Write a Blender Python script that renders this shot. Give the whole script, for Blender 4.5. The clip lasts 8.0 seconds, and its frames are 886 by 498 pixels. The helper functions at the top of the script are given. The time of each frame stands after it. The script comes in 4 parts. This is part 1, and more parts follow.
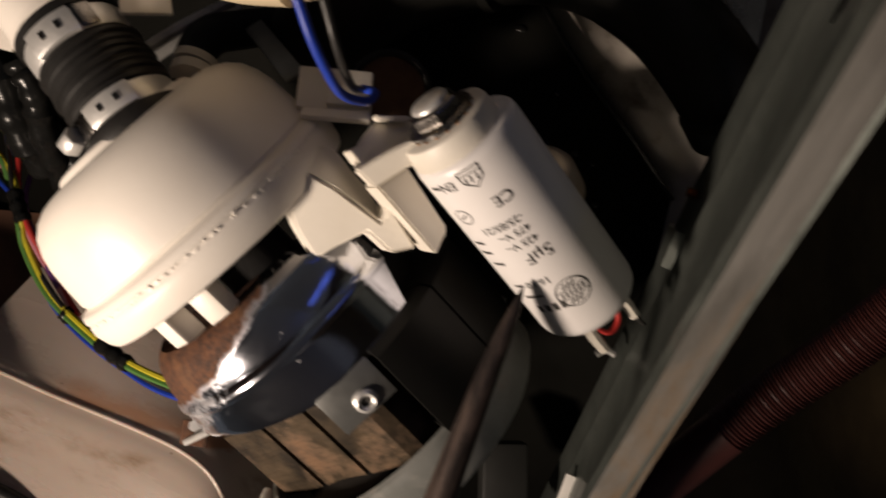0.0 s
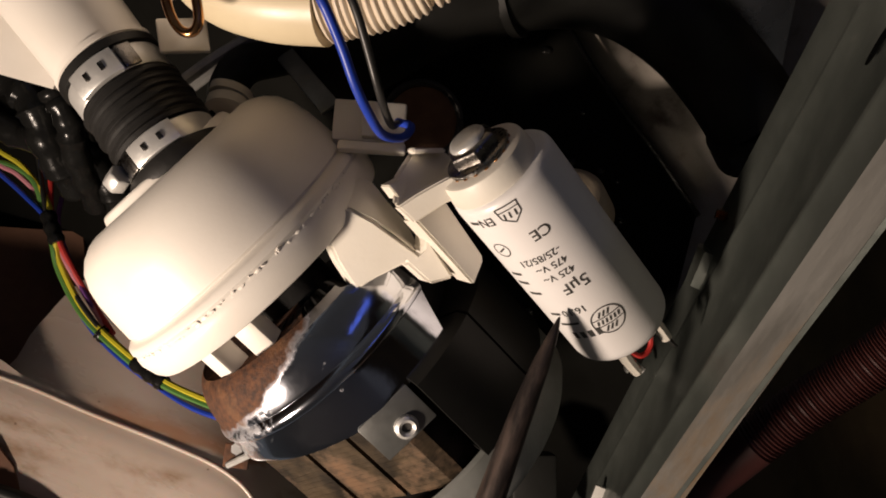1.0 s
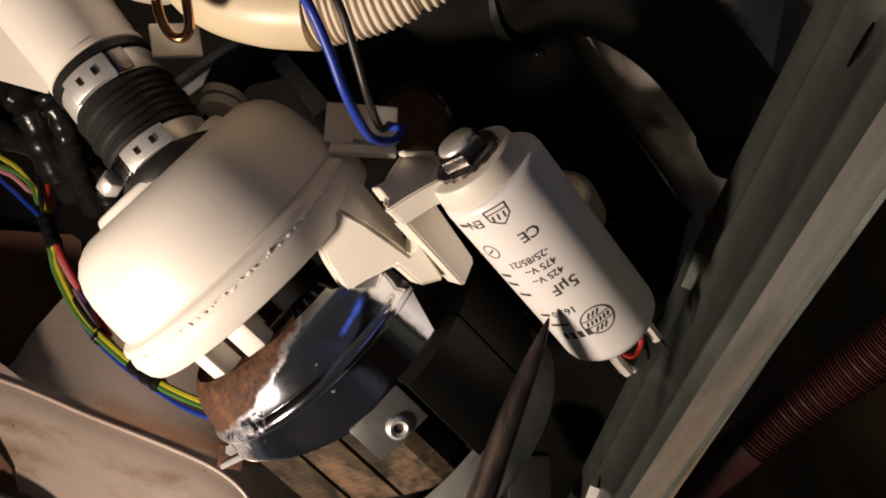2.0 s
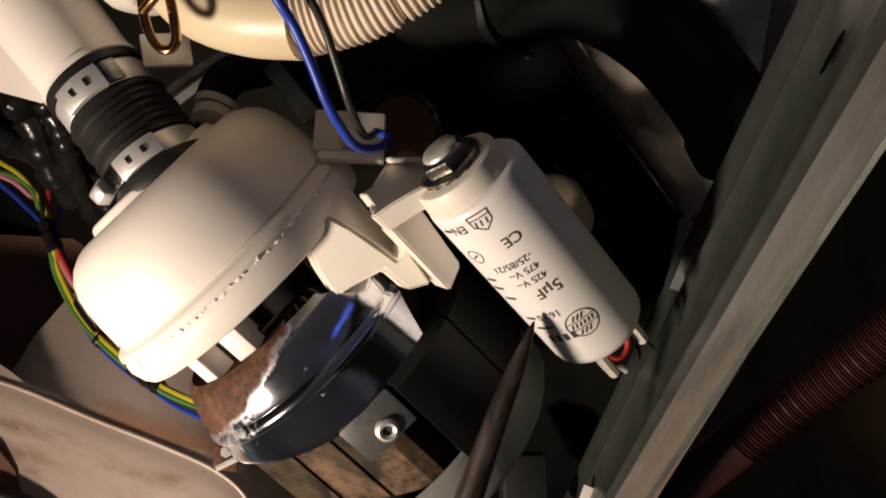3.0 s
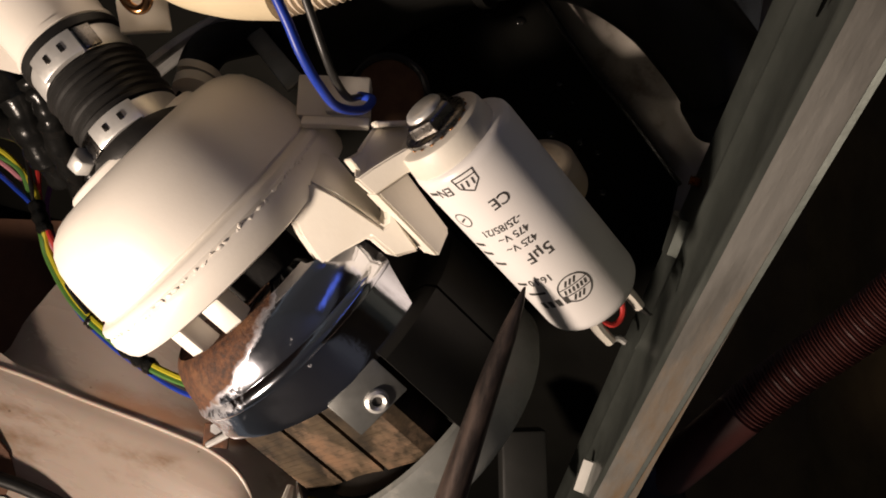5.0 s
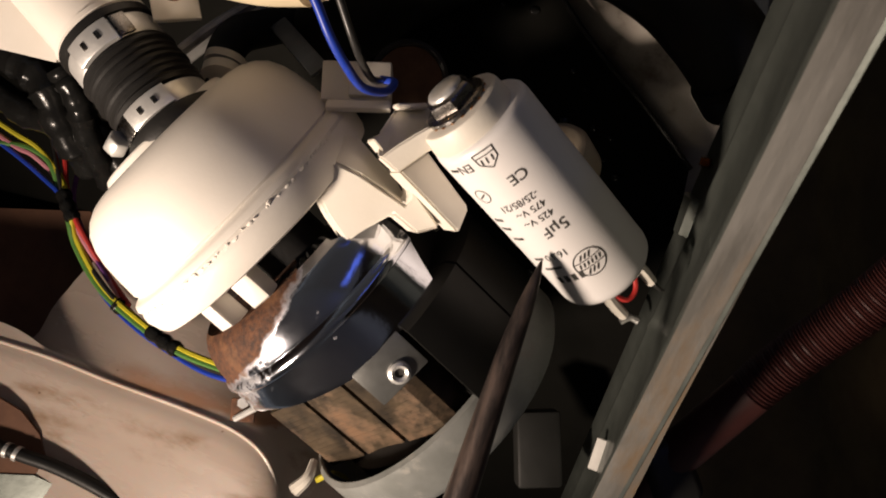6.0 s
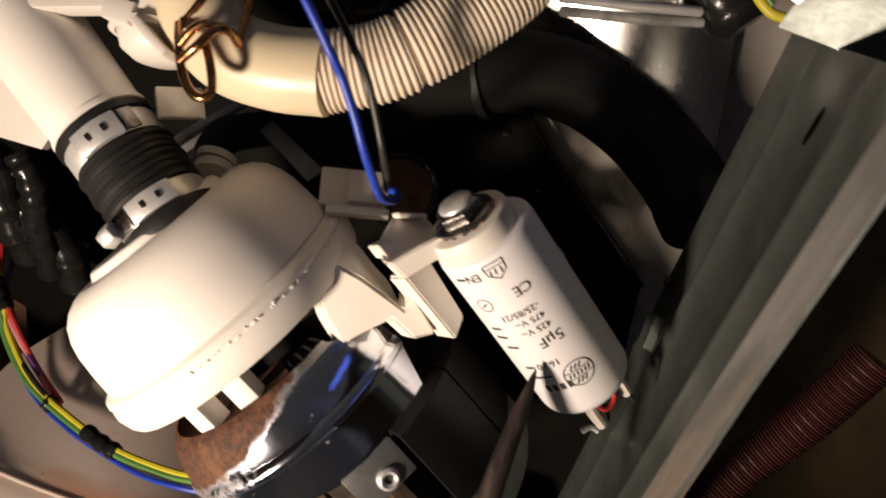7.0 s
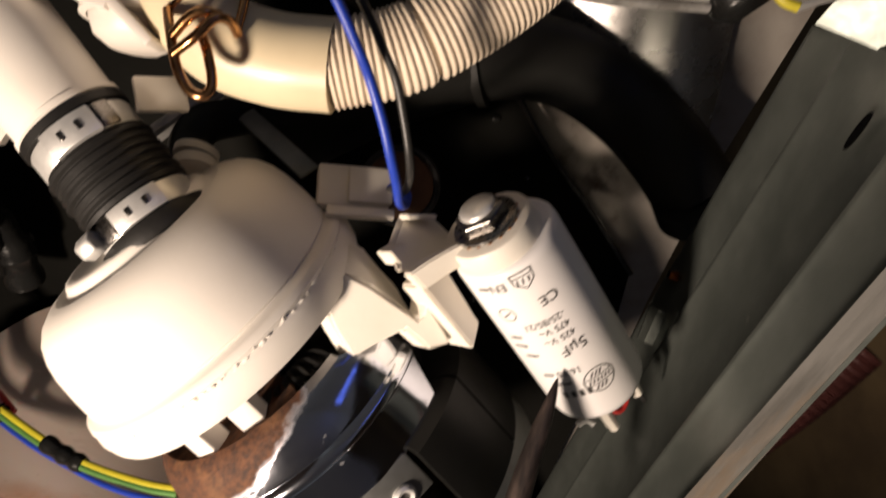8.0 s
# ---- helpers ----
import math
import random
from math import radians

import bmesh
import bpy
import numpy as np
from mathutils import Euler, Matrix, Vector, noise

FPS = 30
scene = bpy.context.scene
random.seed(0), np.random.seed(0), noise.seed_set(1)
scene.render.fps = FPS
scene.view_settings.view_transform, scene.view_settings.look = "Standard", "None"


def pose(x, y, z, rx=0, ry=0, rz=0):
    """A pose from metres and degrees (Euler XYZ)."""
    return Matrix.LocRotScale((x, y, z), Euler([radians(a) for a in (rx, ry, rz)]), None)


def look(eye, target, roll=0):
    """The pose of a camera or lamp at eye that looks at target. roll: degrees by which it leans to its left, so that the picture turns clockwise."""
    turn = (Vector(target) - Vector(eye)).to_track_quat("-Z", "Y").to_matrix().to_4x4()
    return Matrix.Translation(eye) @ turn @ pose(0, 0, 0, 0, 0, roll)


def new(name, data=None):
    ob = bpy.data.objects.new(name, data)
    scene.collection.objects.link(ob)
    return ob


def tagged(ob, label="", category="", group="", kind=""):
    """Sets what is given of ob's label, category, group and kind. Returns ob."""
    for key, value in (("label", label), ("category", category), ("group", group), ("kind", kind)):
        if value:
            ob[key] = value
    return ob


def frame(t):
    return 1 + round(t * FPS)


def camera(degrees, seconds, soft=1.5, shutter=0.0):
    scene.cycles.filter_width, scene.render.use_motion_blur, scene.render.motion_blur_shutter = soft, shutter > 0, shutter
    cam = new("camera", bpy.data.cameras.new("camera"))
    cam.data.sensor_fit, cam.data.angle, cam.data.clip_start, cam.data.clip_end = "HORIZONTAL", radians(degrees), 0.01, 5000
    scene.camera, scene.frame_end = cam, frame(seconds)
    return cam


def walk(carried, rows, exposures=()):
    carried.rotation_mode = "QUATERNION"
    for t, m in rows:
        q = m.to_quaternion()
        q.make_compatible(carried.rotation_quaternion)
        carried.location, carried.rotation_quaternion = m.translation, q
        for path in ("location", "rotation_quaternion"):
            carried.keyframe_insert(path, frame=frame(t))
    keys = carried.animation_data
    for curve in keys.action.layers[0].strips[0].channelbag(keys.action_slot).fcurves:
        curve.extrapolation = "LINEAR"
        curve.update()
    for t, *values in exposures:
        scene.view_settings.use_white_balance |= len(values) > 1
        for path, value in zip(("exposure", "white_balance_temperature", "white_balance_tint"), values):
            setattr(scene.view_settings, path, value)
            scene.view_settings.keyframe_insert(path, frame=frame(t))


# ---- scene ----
# One appliance seen from below its tub: pump, motor, capacitor, hoses and frame.
cam = camera(60.64, 8.0, soft=1.8, shutter=0.7)
PATH = [
    (0, -0.00025, 0.01866, 0.59230, 129.617, -14.859, -13.283),
    (0.5, -0.02241, 0.01678, 0.59648, 128.918, -15.121, -13.518),
    (1, -0.01301, 0.00875, 0.59595, 128.683, -14.610, -12.119),
    (1.5, -0.01305, 0.00797, 0.59618, 128.813, -14.393, -11.976),
    (2.8, -0.00252, 0.00121, 0.59525, 128.319, -14.703, -11.323),
    (3, -0.00346, 0.00033, 0.59754, 128.262, -14.590, -11.067),
    (3.5, 0.00000, 0.00000, 0.60000, 128.290, -14.477, -11.166),
    (4, 0.00881, 0.00296, 0.59794, 128.059, -14.257, -10.821),
    (4.5, 0.00245, 0.00596, 0.59663, 127.655, -14.532, -10.665),
    (4.7, 0.00494, 0.00954, 0.59795, 127.141, -14.230, -10.135),
    (5.8, 0.00239, 0.00856, 0.58875, 127.415, -14.094, -10.149),
    (6, 0.00377, 0.00638, 0.58424, 127.086, -14.475, -9.429),
    (6.2, 0.00603, 0.00723, 0.57832, 127.884, -13.722, -9.052),
    (6.5, 0.00190, 0.01250, 0.56652, 129.848, -13.734, -11.964),
    (6.8, -0.01591, 0.00538, 0.57121, 134.866, -11.439, -15.800),
    (7, -0.03188, 0.00748, 0.57100, 136.733, -10.840, -17.445),
    (7.5, -0.05997, 0.00804, 0.59191, 136.006, -6.483, -22.129),
    (8, -0.06350, 0.01858, 0.58864, 134.112, -6.174, -20.885),
]
EXPOSURES = [(0.0, -0.18), (0.6, -0.04), (2.0, 0.0), (3.5, 0.08), (4.5, 0.12), (6.0, 0.28), (6.6, 0.30), (7.1, 0.36), (8.0, 0.50)]
walk(cam, [(t, pose(*p)) for t, *p in PATH], EXPOSURES)

# The machine's own axes (x across, y up its front, z out of the opening) laid into the room.
SITE = Matrix(((0.94992, -0.31250, -0.00001, 0.00000), (-0.18750, -0.56992, -0.80002, 0.00000), (0.25000, 0.75996, -0.59997, 0.60000), (0.00000, 0.00000, 0.00000, 1.00000)))
# The motor's axes in the machine: z runs from the inlet to the tail, x faces the opening.
MOTOR = SITE @ Matrix(((0.35915, -0.66572, 0.65409, -0.08843), (-0.07087, -0.71828, -0.69213, 0.00038), (0.93059, 0.20222, -0.30515, -0.28978), (0.00000, 0.00000, 0.00000, 1.00000)))


def P(*p):
    return SITE @ Vector(p[0] if len(p) == 1 else p)


# ---------------------------------------------------------------- light
world = bpy.data.worlds.new("room")
scene.world = world
world.use_nodes = True
world.node_tree.nodes["Background"].inputs[0].default_value = (0.86, 0.88, 0.92, 1)
world.node_tree.nodes["Background"].inputs[1].default_value = 0.095

torch = bpy.data.lights.new("hand_torch", "AREA")
torch.shape, torch.size, torch.energy, torch.color = "DISK", 0.08, 0.84, (1.0, 0.81, 0.66)
torch.spread = radians(66)
torch_ob = new("hand_torch", torch)
torch_ob.matrix_world = look(P(-0.395, -0.372, 0.015), P(-0.09, -0.01, -0.28))

# blue strip lamp added behind the camera for the bell's blue reflection; window assumed
blue_lamp = bpy.data.lights.new("blue_reflection_lamp", "AREA")
blue_lamp.shape, blue_lamp.size, blue_lamp.size_y, blue_lamp.energy, blue_lamp.color = "RECTANGLE", 0.05, 0.80, 0.20, (0.10, 0.19, 1.0)
blue_lamp_ob = new("blue_reflection_lamp", blue_lamp)
blue_lamp_ob.matrix_world = Matrix.Translation((0.28, -0.985, 0.55)) @ Matrix.Rotation(radians(90), 4, "X")


# ---------------------------------------------------------------- materials
def mat(name, color, rough=0.5, metal=0.0, second=None, grain=60.0, amount=0.5, bump=0.15, bump_scale=400.0,
        stain=None, stain_scale=18.0, stain_at=0.58, coat=0.0, spec=0.5, trans=0.0, sss=0.0, along=None):
    m = bpy.data.materials.new(name)
    m.use_nodes = True
    nt = m.node_tree
    b = nt.nodes["Principled BSDF"]
    N = nt.nodes.new
    geo = N("ShaderNodeNewGeometry")
    pos = geo.outputs["Position"]

    if along:
        # draws the pattern out along one direction
        dot, scl, add = N("ShaderNodeVectorMath"), N("ShaderNodeVectorMath"), N("ShaderNodeVectorMath")
        dot.operation, scl.operation, add.operation = "DOT_PRODUCT", "SCALE", "SUBTRACT"
        dot.inputs[1].default_value = along
        scl.inputs[0].default_value = [0.78 * k for k in along]
        nt.links.new(pos, dot.inputs[0])
        nt.links.new(dot.outputs["Value"], scl.inputs["Scale"])
        nt.links.new(pos, add.inputs[0])
        nt.links.new(scl.outputs[0], add.inputs[1])
        pos = add.outputs[0]

    def noisy(scale, detail=5.0, rough_=0.6):
        n = N("ShaderNodeTexNoise")
        n.inputs["Scale"].default_value, n.inputs["Detail"].default_value, n.inputs["Roughness"].default_value = scale, detail, rough_
        nt.links.new(pos, n.inputs["Vector"])
        return n.outputs["Fac"]

    def mixed(fac, a, c):
        x = N("ShaderNodeMix")
        x.data_type = "RGBA"
        nt.links.new(fac, x.inputs["Factor"])
        for k, v in ((6, a), (7, c)):
            if isinstance(v, tuple):
                x.inputs[k].default_value = (*v, 1)
            else:
                nt.links.new(v, x.inputs[k])
        return x.outputs[2]

    def ramp(fac, lo, hi):
        r = N("ShaderNodeMapRange")
        r.inputs["From Min"].default_value, r.inputs["From Max"].default_value = lo, hi
        nt.links.new(fac, r.inputs["Value"])
        return r.outputs["Result"]

    sec = second or tuple(k * 0.82 for k in color)
    col = mixed(ramp(noisy(grain), 0.5 - 0.25 / max(amount, 0.05) * 0.5, 0.5 + 0.25 / max(amount, 0.05) * 0.5), color, sec)
    rgh = ramp(noisy(grain * 2.3), 0.2, 0.8)
    rr = N("ShaderNodeMapRange")
    rr.inputs["To Min"].default_value, rr.inputs["To Max"].default_value = max(rough - 0.09, 0.02), min(rough + 0.09, 1)
    nt.links.new(rgh, rr.inputs["Value"])
    rough_out = rr.outputs["Result"]
    if stain:
        f = ramp(noisy(stain_scale, 8.0, 0.7), stain_at - 0.04, stain_at + 0.1)
        col = mixed(f, col, stain)
        mx = N("ShaderNodeMix")
        nt.links.new(f, mx.inputs["Factor"])
        nt.links.new(rough_out, mx.inputs[2])
        mx.inputs[3].default_value = 0.85
        rough_out = mx.outputs[0]
        if metal > 0:
            mm = N("ShaderNodeMix")
            nt.links.new(f, mm.inputs["Factor"])
            mm.inputs[2].default_value, mm.inputs[3].default_value = metal, metal * 0.1
            nt.links.new(mm.outputs[0], b.inputs["Metallic"])
    nt.links.new(col, b.inputs["Base Color"])
    nt.links.new(rough_out, b.inputs["Roughness"])
    if not (stain and metal > 0):
        b.inputs["Metallic"].default_value = metal
    b.inputs["Coat Weight"].default_value = coat
    b.inputs["Specular IOR Level"].default_value = spec
    b.inputs["Transmission Weight"].default_value = trans
    b.inputs["Subsurface Weight"].default_value = sss
    b.inputs["Subsurface Scale"].default_value = 0.004
    if bump:
        bm_ = N("ShaderNodeBump")
        bm_.inputs["Strength"].default_value, bm_.inputs["Distance"].default_value = bump, 0.0006
        nt.links.new(noisy(bump_scale, 4.0), bm_.inputs["Height"])
        nt.links.new(bm_.outputs["Normal"], b.inputs["Normal"])
    return m


WHITE = mat("white_plastic", (0.80, 0.76, 0.70), 0.42, second=(0.74, 0.69, 0.62), amount=0.6, grain=25, bump=0.06, bump_scale=900)
# WHITE copied darker, so the sump reads less lit than the pipe
WHITE_DIM = mat("white_plastic_dim", (0.66, 0.62, 0.57), 0.40, second=(0.58, 0.54, 0.48), amount=0.6, grain=25, bump=0.06, bump_scale=900)
BRACKET = mat("bracket_plastic", (0.78, 0.74, 0.66), 0.45, second=(0.70, 0.65, 0.56), amount=0.6, grain=30, bump=0.1, bump_scale=700)
CAN = mat("capacitor_plastic", (0.82, 0.80, 0.79), 0.36, second=(0.78, 0.75, 0.73), amount=0.4, grain=30, bump=0.04, bump_scale=900)
CREAM = mat("cream_pipe", (0.66, 0.57, 0.39), 0.38, second=(0.58, 0.49, 0.33), amount=0.6, grain=25, bump=0.05)
HOSE = mat("beige_hose", (0.70, 0.60, 0.47), 0.5, second=(0.62, 0.52, 0.40), amount=0.6, grain=40, bump=0.1)
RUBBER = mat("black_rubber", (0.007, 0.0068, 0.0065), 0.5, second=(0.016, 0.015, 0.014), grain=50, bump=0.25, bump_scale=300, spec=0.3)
SMOOTH_RUBBER = mat("hose_rubber", (0.0085, 0.0084, 0.0075), 0.5, second=(0.012, 0.0117, 0.0105), grain=30, bump=0.1, spec=0.2)
CLAMP = mat("clamp_steel", (0.78, 0.77, 0.74), 0.40, 0.60, second=(0.6, 0.59, 0.57), grain=120, bump=0.12, bump_scale=600)
RUST = mat("rusted_steel", (0.11, 0.042, 0.016), 0.85, 0.1, second=(0.035, 0.015, 0.008), grain=260, amount=1.0, bump=0.8, bump_scale=700,
           stain=(0.15, 0.07, 0.03), stain_scale=90, stain_at=0.58)


def bell_material():
    """Bright steel that has rusted from one side; the front grows a pale crust."""
    m = bpy.data.materials.new("rusting_steel")
    m.use_nodes = True
    nt = m.node_tree
    N, L = nt.nodes.new, nt.links.new
    b = nt.nodes["Principled BSDF"]
    pos = N("ShaderNodeNewGeometry").outputs["Position"]

    def noise_at(scale, detail=6.0):
        n = N("ShaderNodeTexNoise")
        n.inputs["Scale"].default_value, n.inputs["Detail"].default_value = scale, detail
        n.inputs["Roughness"].default_value = 0.65
        L(pos, n.inputs["Vector"])
        return n.outputs["Fac"]

    def sum_of(op, a, c):
        n = N("ShaderNodeMath")
        n.operation = op
        for k, v in enumerate((a, c)):
            if isinstance(v, (int, float)):
                n.inputs[k].default_value = v
            else:
                L(v, n.inputs[k])
        return n.outputs[0]

    def span(v, lo, hi):
        r = N("ShaderNodeMapRange")
        r.inputs["From Min"].default_value, r.inputs["From Max"].default_value = lo, hi
        L(v, r.inputs["Value"])
        return r.outputs["Result"]

    def mixed(fac, a, c):
        x = N("ShaderNodeMix")
        x.data_type = "RGBA"
        L(fac, x.inputs["Factor"])
        for k, v in ((6, a), (7, c)):
            if isinstance(v, tuple):
                x.inputs[k].default_value = (*v, 1)
            else:
                L(v, x.inputs[k])
        return x.outputs[2]

    way = MOTOR.to_3x3() @ Vector((0.0, 0.36, -1.0)).normalized()
    dot = N("ShaderNodeVectorMath")
    dot.operation = "DOT_PRODUCT"
    L(pos, dot.inputs[0])
    dot.inputs[1].default_value = way
    g = sum_of("SUBTRACT", dot.outputs["Value"], way.dot(MOTOR @ Vector((0, 0.0168, 0.0326))))
    g = sum_of("ADD", g, sum_of("MULTIPLY", sum_of("SUBTRACT", noise_at(90.0), 0.5), 0.008))
    rust = span(g, -0.0012, 0.0012)
    low = N("ShaderNodeVectorMath")
    low.operation = "DOT_PRODUCT"
    L(pos, low.inputs[0])
    low.inputs[1].default_value = MOTOR.to_3x3() @ Vector((0, 1, 0))
    edge_band = span(low.outputs["Value"], MOTOR.col[1].to_3d().dot(MOTOR @ Vector((0, 0.030, 0.05))), MOTOR.col[1].to_3d().dot(MOTOR @ Vector((0, 0.041, 0.05))))
    crust = sum_of("MULTIPLY", span(sum_of("ADD", g, sum_of("MULTIPLY", edge_band, 0.009)), -0.0012, 0.0008), span(noise_at(150.0), 0.46, 0.74))
    specks = span(noise_at(160.0), 0.68, 0.78)
    steel = mixed(noise_at(35.0), (0.66, 0.68, 0.74), (0.52, 0.54, 0.62))
    rusty = mixed(span(noise_at(420.0), 0.35, 0.65), (0.115, 0.043, 0.015), (0.028, 0.012, 0.007))
    rusty = mixed(sum_of("MULTIPLY", span(noise_at(75.0), 0.50, 0.68), 0.7), rusty, (0.18, 0.085, 0.035))
    pale = mixed(noise_at(300.0), (0.26, 0.23, 0.20), (0.10, 0.085, 0.07))
    # paler and duller towards the far end of the bell
    pale_end = span(low.outputs["Value"], MOTOR.col[1].to_3d().dot(MOTOR @ Vector((0, -0.019, 0.05))), MOTOR.col[1].to_3d().dot(MOTOR @ Vector((0, -0.034, 0.05))))
    pale_end = sum_of("MULTIPLY", sum_of("MULTIPLY", pale_end, span(noise_at(70.0), 0.35, 0.68)), 0.22)
    dull = sum_of("MAXIMUM", sum_of("MAXIMUM", crust, specks), pale_end)
    L(mixed(rust, mixed(dull, steel, pale), rusty), b.inputs["Base Color"])
    worn = sum_of("MAXIMUM", rust, dull)
    L(sum_of("SUBTRACT", 1.0, sum_of("MULTIPLY", worn, 0.85)), b.inputs["Metallic"])
    haze = sum_of("MULTIPLY", span(noise_at(28.0), 0.40, 0.72), 0.09)
    L(sum_of("MINIMUM", 0.9, sum_of("ADD", sum_of("ADD", 0.06, haze), sum_of("MULTIPLY", worn, 0.65))), b.inputs["Roughness"])
    bump = N("ShaderNodeBump")
    bump.inputs["Distance"].default_value = 0.0006
    L(sum_of("ADD", 0.06, sum_of("MULTIPLY", worn, 0.8)), bump.inputs["Strength"])
    L(noise_at(600.0), bump.inputs["Height"])
    L(bump.outputs["Normal"], b.inputs["Normal"])
    return m


BELL = bell_material()
WORN = mat("worn_zinc", (0.50, 0.49, 0.47), 0.45, 0.45, second=(0.26, 0.25, 0.23), grain=60, amount=1.3, bump=0.3, bump_scale=300,
           stain=(0.24, 0.17, 0.11), stain_scale=32, stain_at=0.60)
RAIL_WAY = tuple((SITE.to_3x3() @ Vector((-0.1035, -0.720, -0.7691))).normalized())
LIP = mat("scuffed_zinc", (0.27, 0.26, 0.24), 0.42, 0.35, second=(0.17, 0.163, 0.147), grain=70, amount=1.4, bump=0.35, bump_scale=300,
          stain=(0.15, 0.105, 0.062), stain_scale=34, stain_at=0.54, along=RAIL_WAY)
LAMINATE = mat("stator_iron", (0.13, 0.095, 0.06), 0.45, 0.7, second=(0.05, 0.04, 0.03), grain=70, amount=1.0, bump=0.3, bump_scale=300,
               stain=(0.15, 0.085, 0.045), stain_scale=40, stain_at=0.56)
ZINC = mat("bright_zinc", (0.26, 0.265, 0.255), 0.40, 0.7, second=(0.18, 0.182, 0.174), grain=45, amount=0.8, bump=0.12, bump_scale=250,
           stain=(0.30, 0.25, 0.20), stain_scale=35, stain_at=0.7)
GALV = mat("galvanised_sheet", (0.175, 0.192, 0.175), 0.38, 0.65, second=(0.13, 0.145, 0.131), grain=45, amount=0.8, bump=0.12, bump_scale=250,
           stain=(0.18, 0.15, 0.12), stain_scale=35, stain_at=0.7)
BAND = mat("motor_band_steel", (0.40, 0.41, 0.39), 0.42, 0.45, second=(0.30, 0.31, 0.29), grain=60, amount=0.8, bump=0.15, bump_scale=250,
           stain=(0.34, 0.31, 0.27), stain_scale=50, stain_at=0.62)
BITUMEN = mat("bitumen_sheet", (0.006, 0.006, 0.0053), 0.32, second=(0.009, 0.0088, 0.0078), grain=25, bump=0.6, bump_scale=60, spec=0.0)
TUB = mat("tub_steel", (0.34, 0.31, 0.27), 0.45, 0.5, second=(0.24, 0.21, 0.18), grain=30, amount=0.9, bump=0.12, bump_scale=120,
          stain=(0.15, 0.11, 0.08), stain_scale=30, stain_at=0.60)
# tub steel made lighter and glossier where the torch highlight falls
TUBRIM = mat("tub_highlight_steel", (0.62, 0.60, 0.57), 0.27, 0.97, second=(0.50, 0.48, 0.455), grain=30, amount=0.8, bump=0.1, bump_scale=120)
CREST_WAY = tuple((SITE.to_3x3() @ Vector((0.90, -0.40, 0.10))).normalized())
def tank_material():
    """Cloudy translucent plastic: brown splashes on the front, a rust-coloured tide line above the seam."""
    m = mat("tank_plastic", (0.52, 0.43, 0.37), 0.26, second=(0.43, 0.345, 0.29), grain=14, amount=0.8, bump=0.06, bump_scale=80, sss=0.2, along=CREST_WAY)
    nt = m.node_tree
    N, L = nt.nodes.new, nt.links.new
    b = nt.nodes["Principled BSDF"]
    base = b.inputs["Base Color"].links[0].from_socket
    pos = N("ShaderNodeNewGeometry").outputs["Position"]

    def math_(op, a, c):
        n = N("ShaderNodeMath")
        n.operation = op
        for k, v in enumerate((a, c)):
            if isinstance(v, (int, float)):
                n.inputs[k].default_value = v
            else:
                L(v, n.inputs[k])
        return n.outputs[0]

    def span(v, lo, hi):
        r = N("ShaderNodeMapRange")
        r.interpolation_type = "SMOOTHSTEP"
        r.inputs["From Min"].default_value, r.inputs["From Max"].default_value = lo, hi
        L(v, r.inputs["Value"])
        return r.outputs["Result"]

    def along(way, origin):
        d = N("ShaderNodeVectorMath")
        d.operation = "DOT_PRODUCT"
        way = SITE.to_3x3() @ Vector(way).normalized()
        L(pos, d.inputs[0])
        d.inputs[1].default_value = way
        return math_("SUBTRACT", d.outputs["Value"], way.dot(P(origin)))

    def cloud(scale, stretch, detail=6.0):
        mp = N("ShaderNodeMapping")
        mp.inputs["Rotation"].default_value = SITE.to_3x3().inverted().to_euler()
        mp.inputs["Scale"].default_value = (stretch, 1, 1)
        n = N("ShaderNodeTexNoise")
        n.inputs["Scale"].default_value, n.inputs["Detail"].default_value, n.inputs["Roughness"].default_value = scale, detail, 0.62
        L(pos, mp.inputs["Vector"])
        L(mp.outputs[0], n.inputs["Vector"])
        return n.outputs["Fac"]

    def layer(under, colour, fac):
        x = N("ShaderNodeMix")
        x.data_type = "RGBA"
        L(fac, x.inputs["Factor"])
        L(under, x.inputs[6])
        x.inputs[7].default_value = (*colour, 1)
        return x.outputs[2]

    across = along((0.27, 0.963, 0.0), (-0.1900, -0.0932, -0.405))
    run = along((0.963, -0.27, 0.0), (-0.2000, -0.0900, -0.405))
    wavy = math_("ADD", across, math_("MULTIPLY", math_("SUBTRACT", cloud(60.0, 0.5), 0.5), 0.016))
    tide = math_("MULTIPLY", math_("MULTIPLY", span(wavy, 0.0005, 0.004), span(wavy, 0.016, 0.005)), span(run, -0.015, 0.03))
    col = layer(base, (0.34, 0.15, 0.065), math_("MULTIPLY", tide, 0.75))
    front = span(across, -0.006, -0.014)
    splash = math_("MULTIPLY", math_("MULTIPLY", front, span(cloud(42.0, 0.30, 9.0), 0.46, 0.66)), span(cloud(14.0, 0.6), 0.40, 0.56))
    col = layer(col, (0.20, 0.115, 0.055), math_("MULTIPLY", splash, 0.9))
    specks = span(cloud(150.0, 0.7, 2.0), 0.73, 0.78)
    col = layer(col, (0.12, 0.07, 0.04), math_("MULTIPLY", specks, 0.7))
    L(col, b.inputs["Base Color"])
    return m


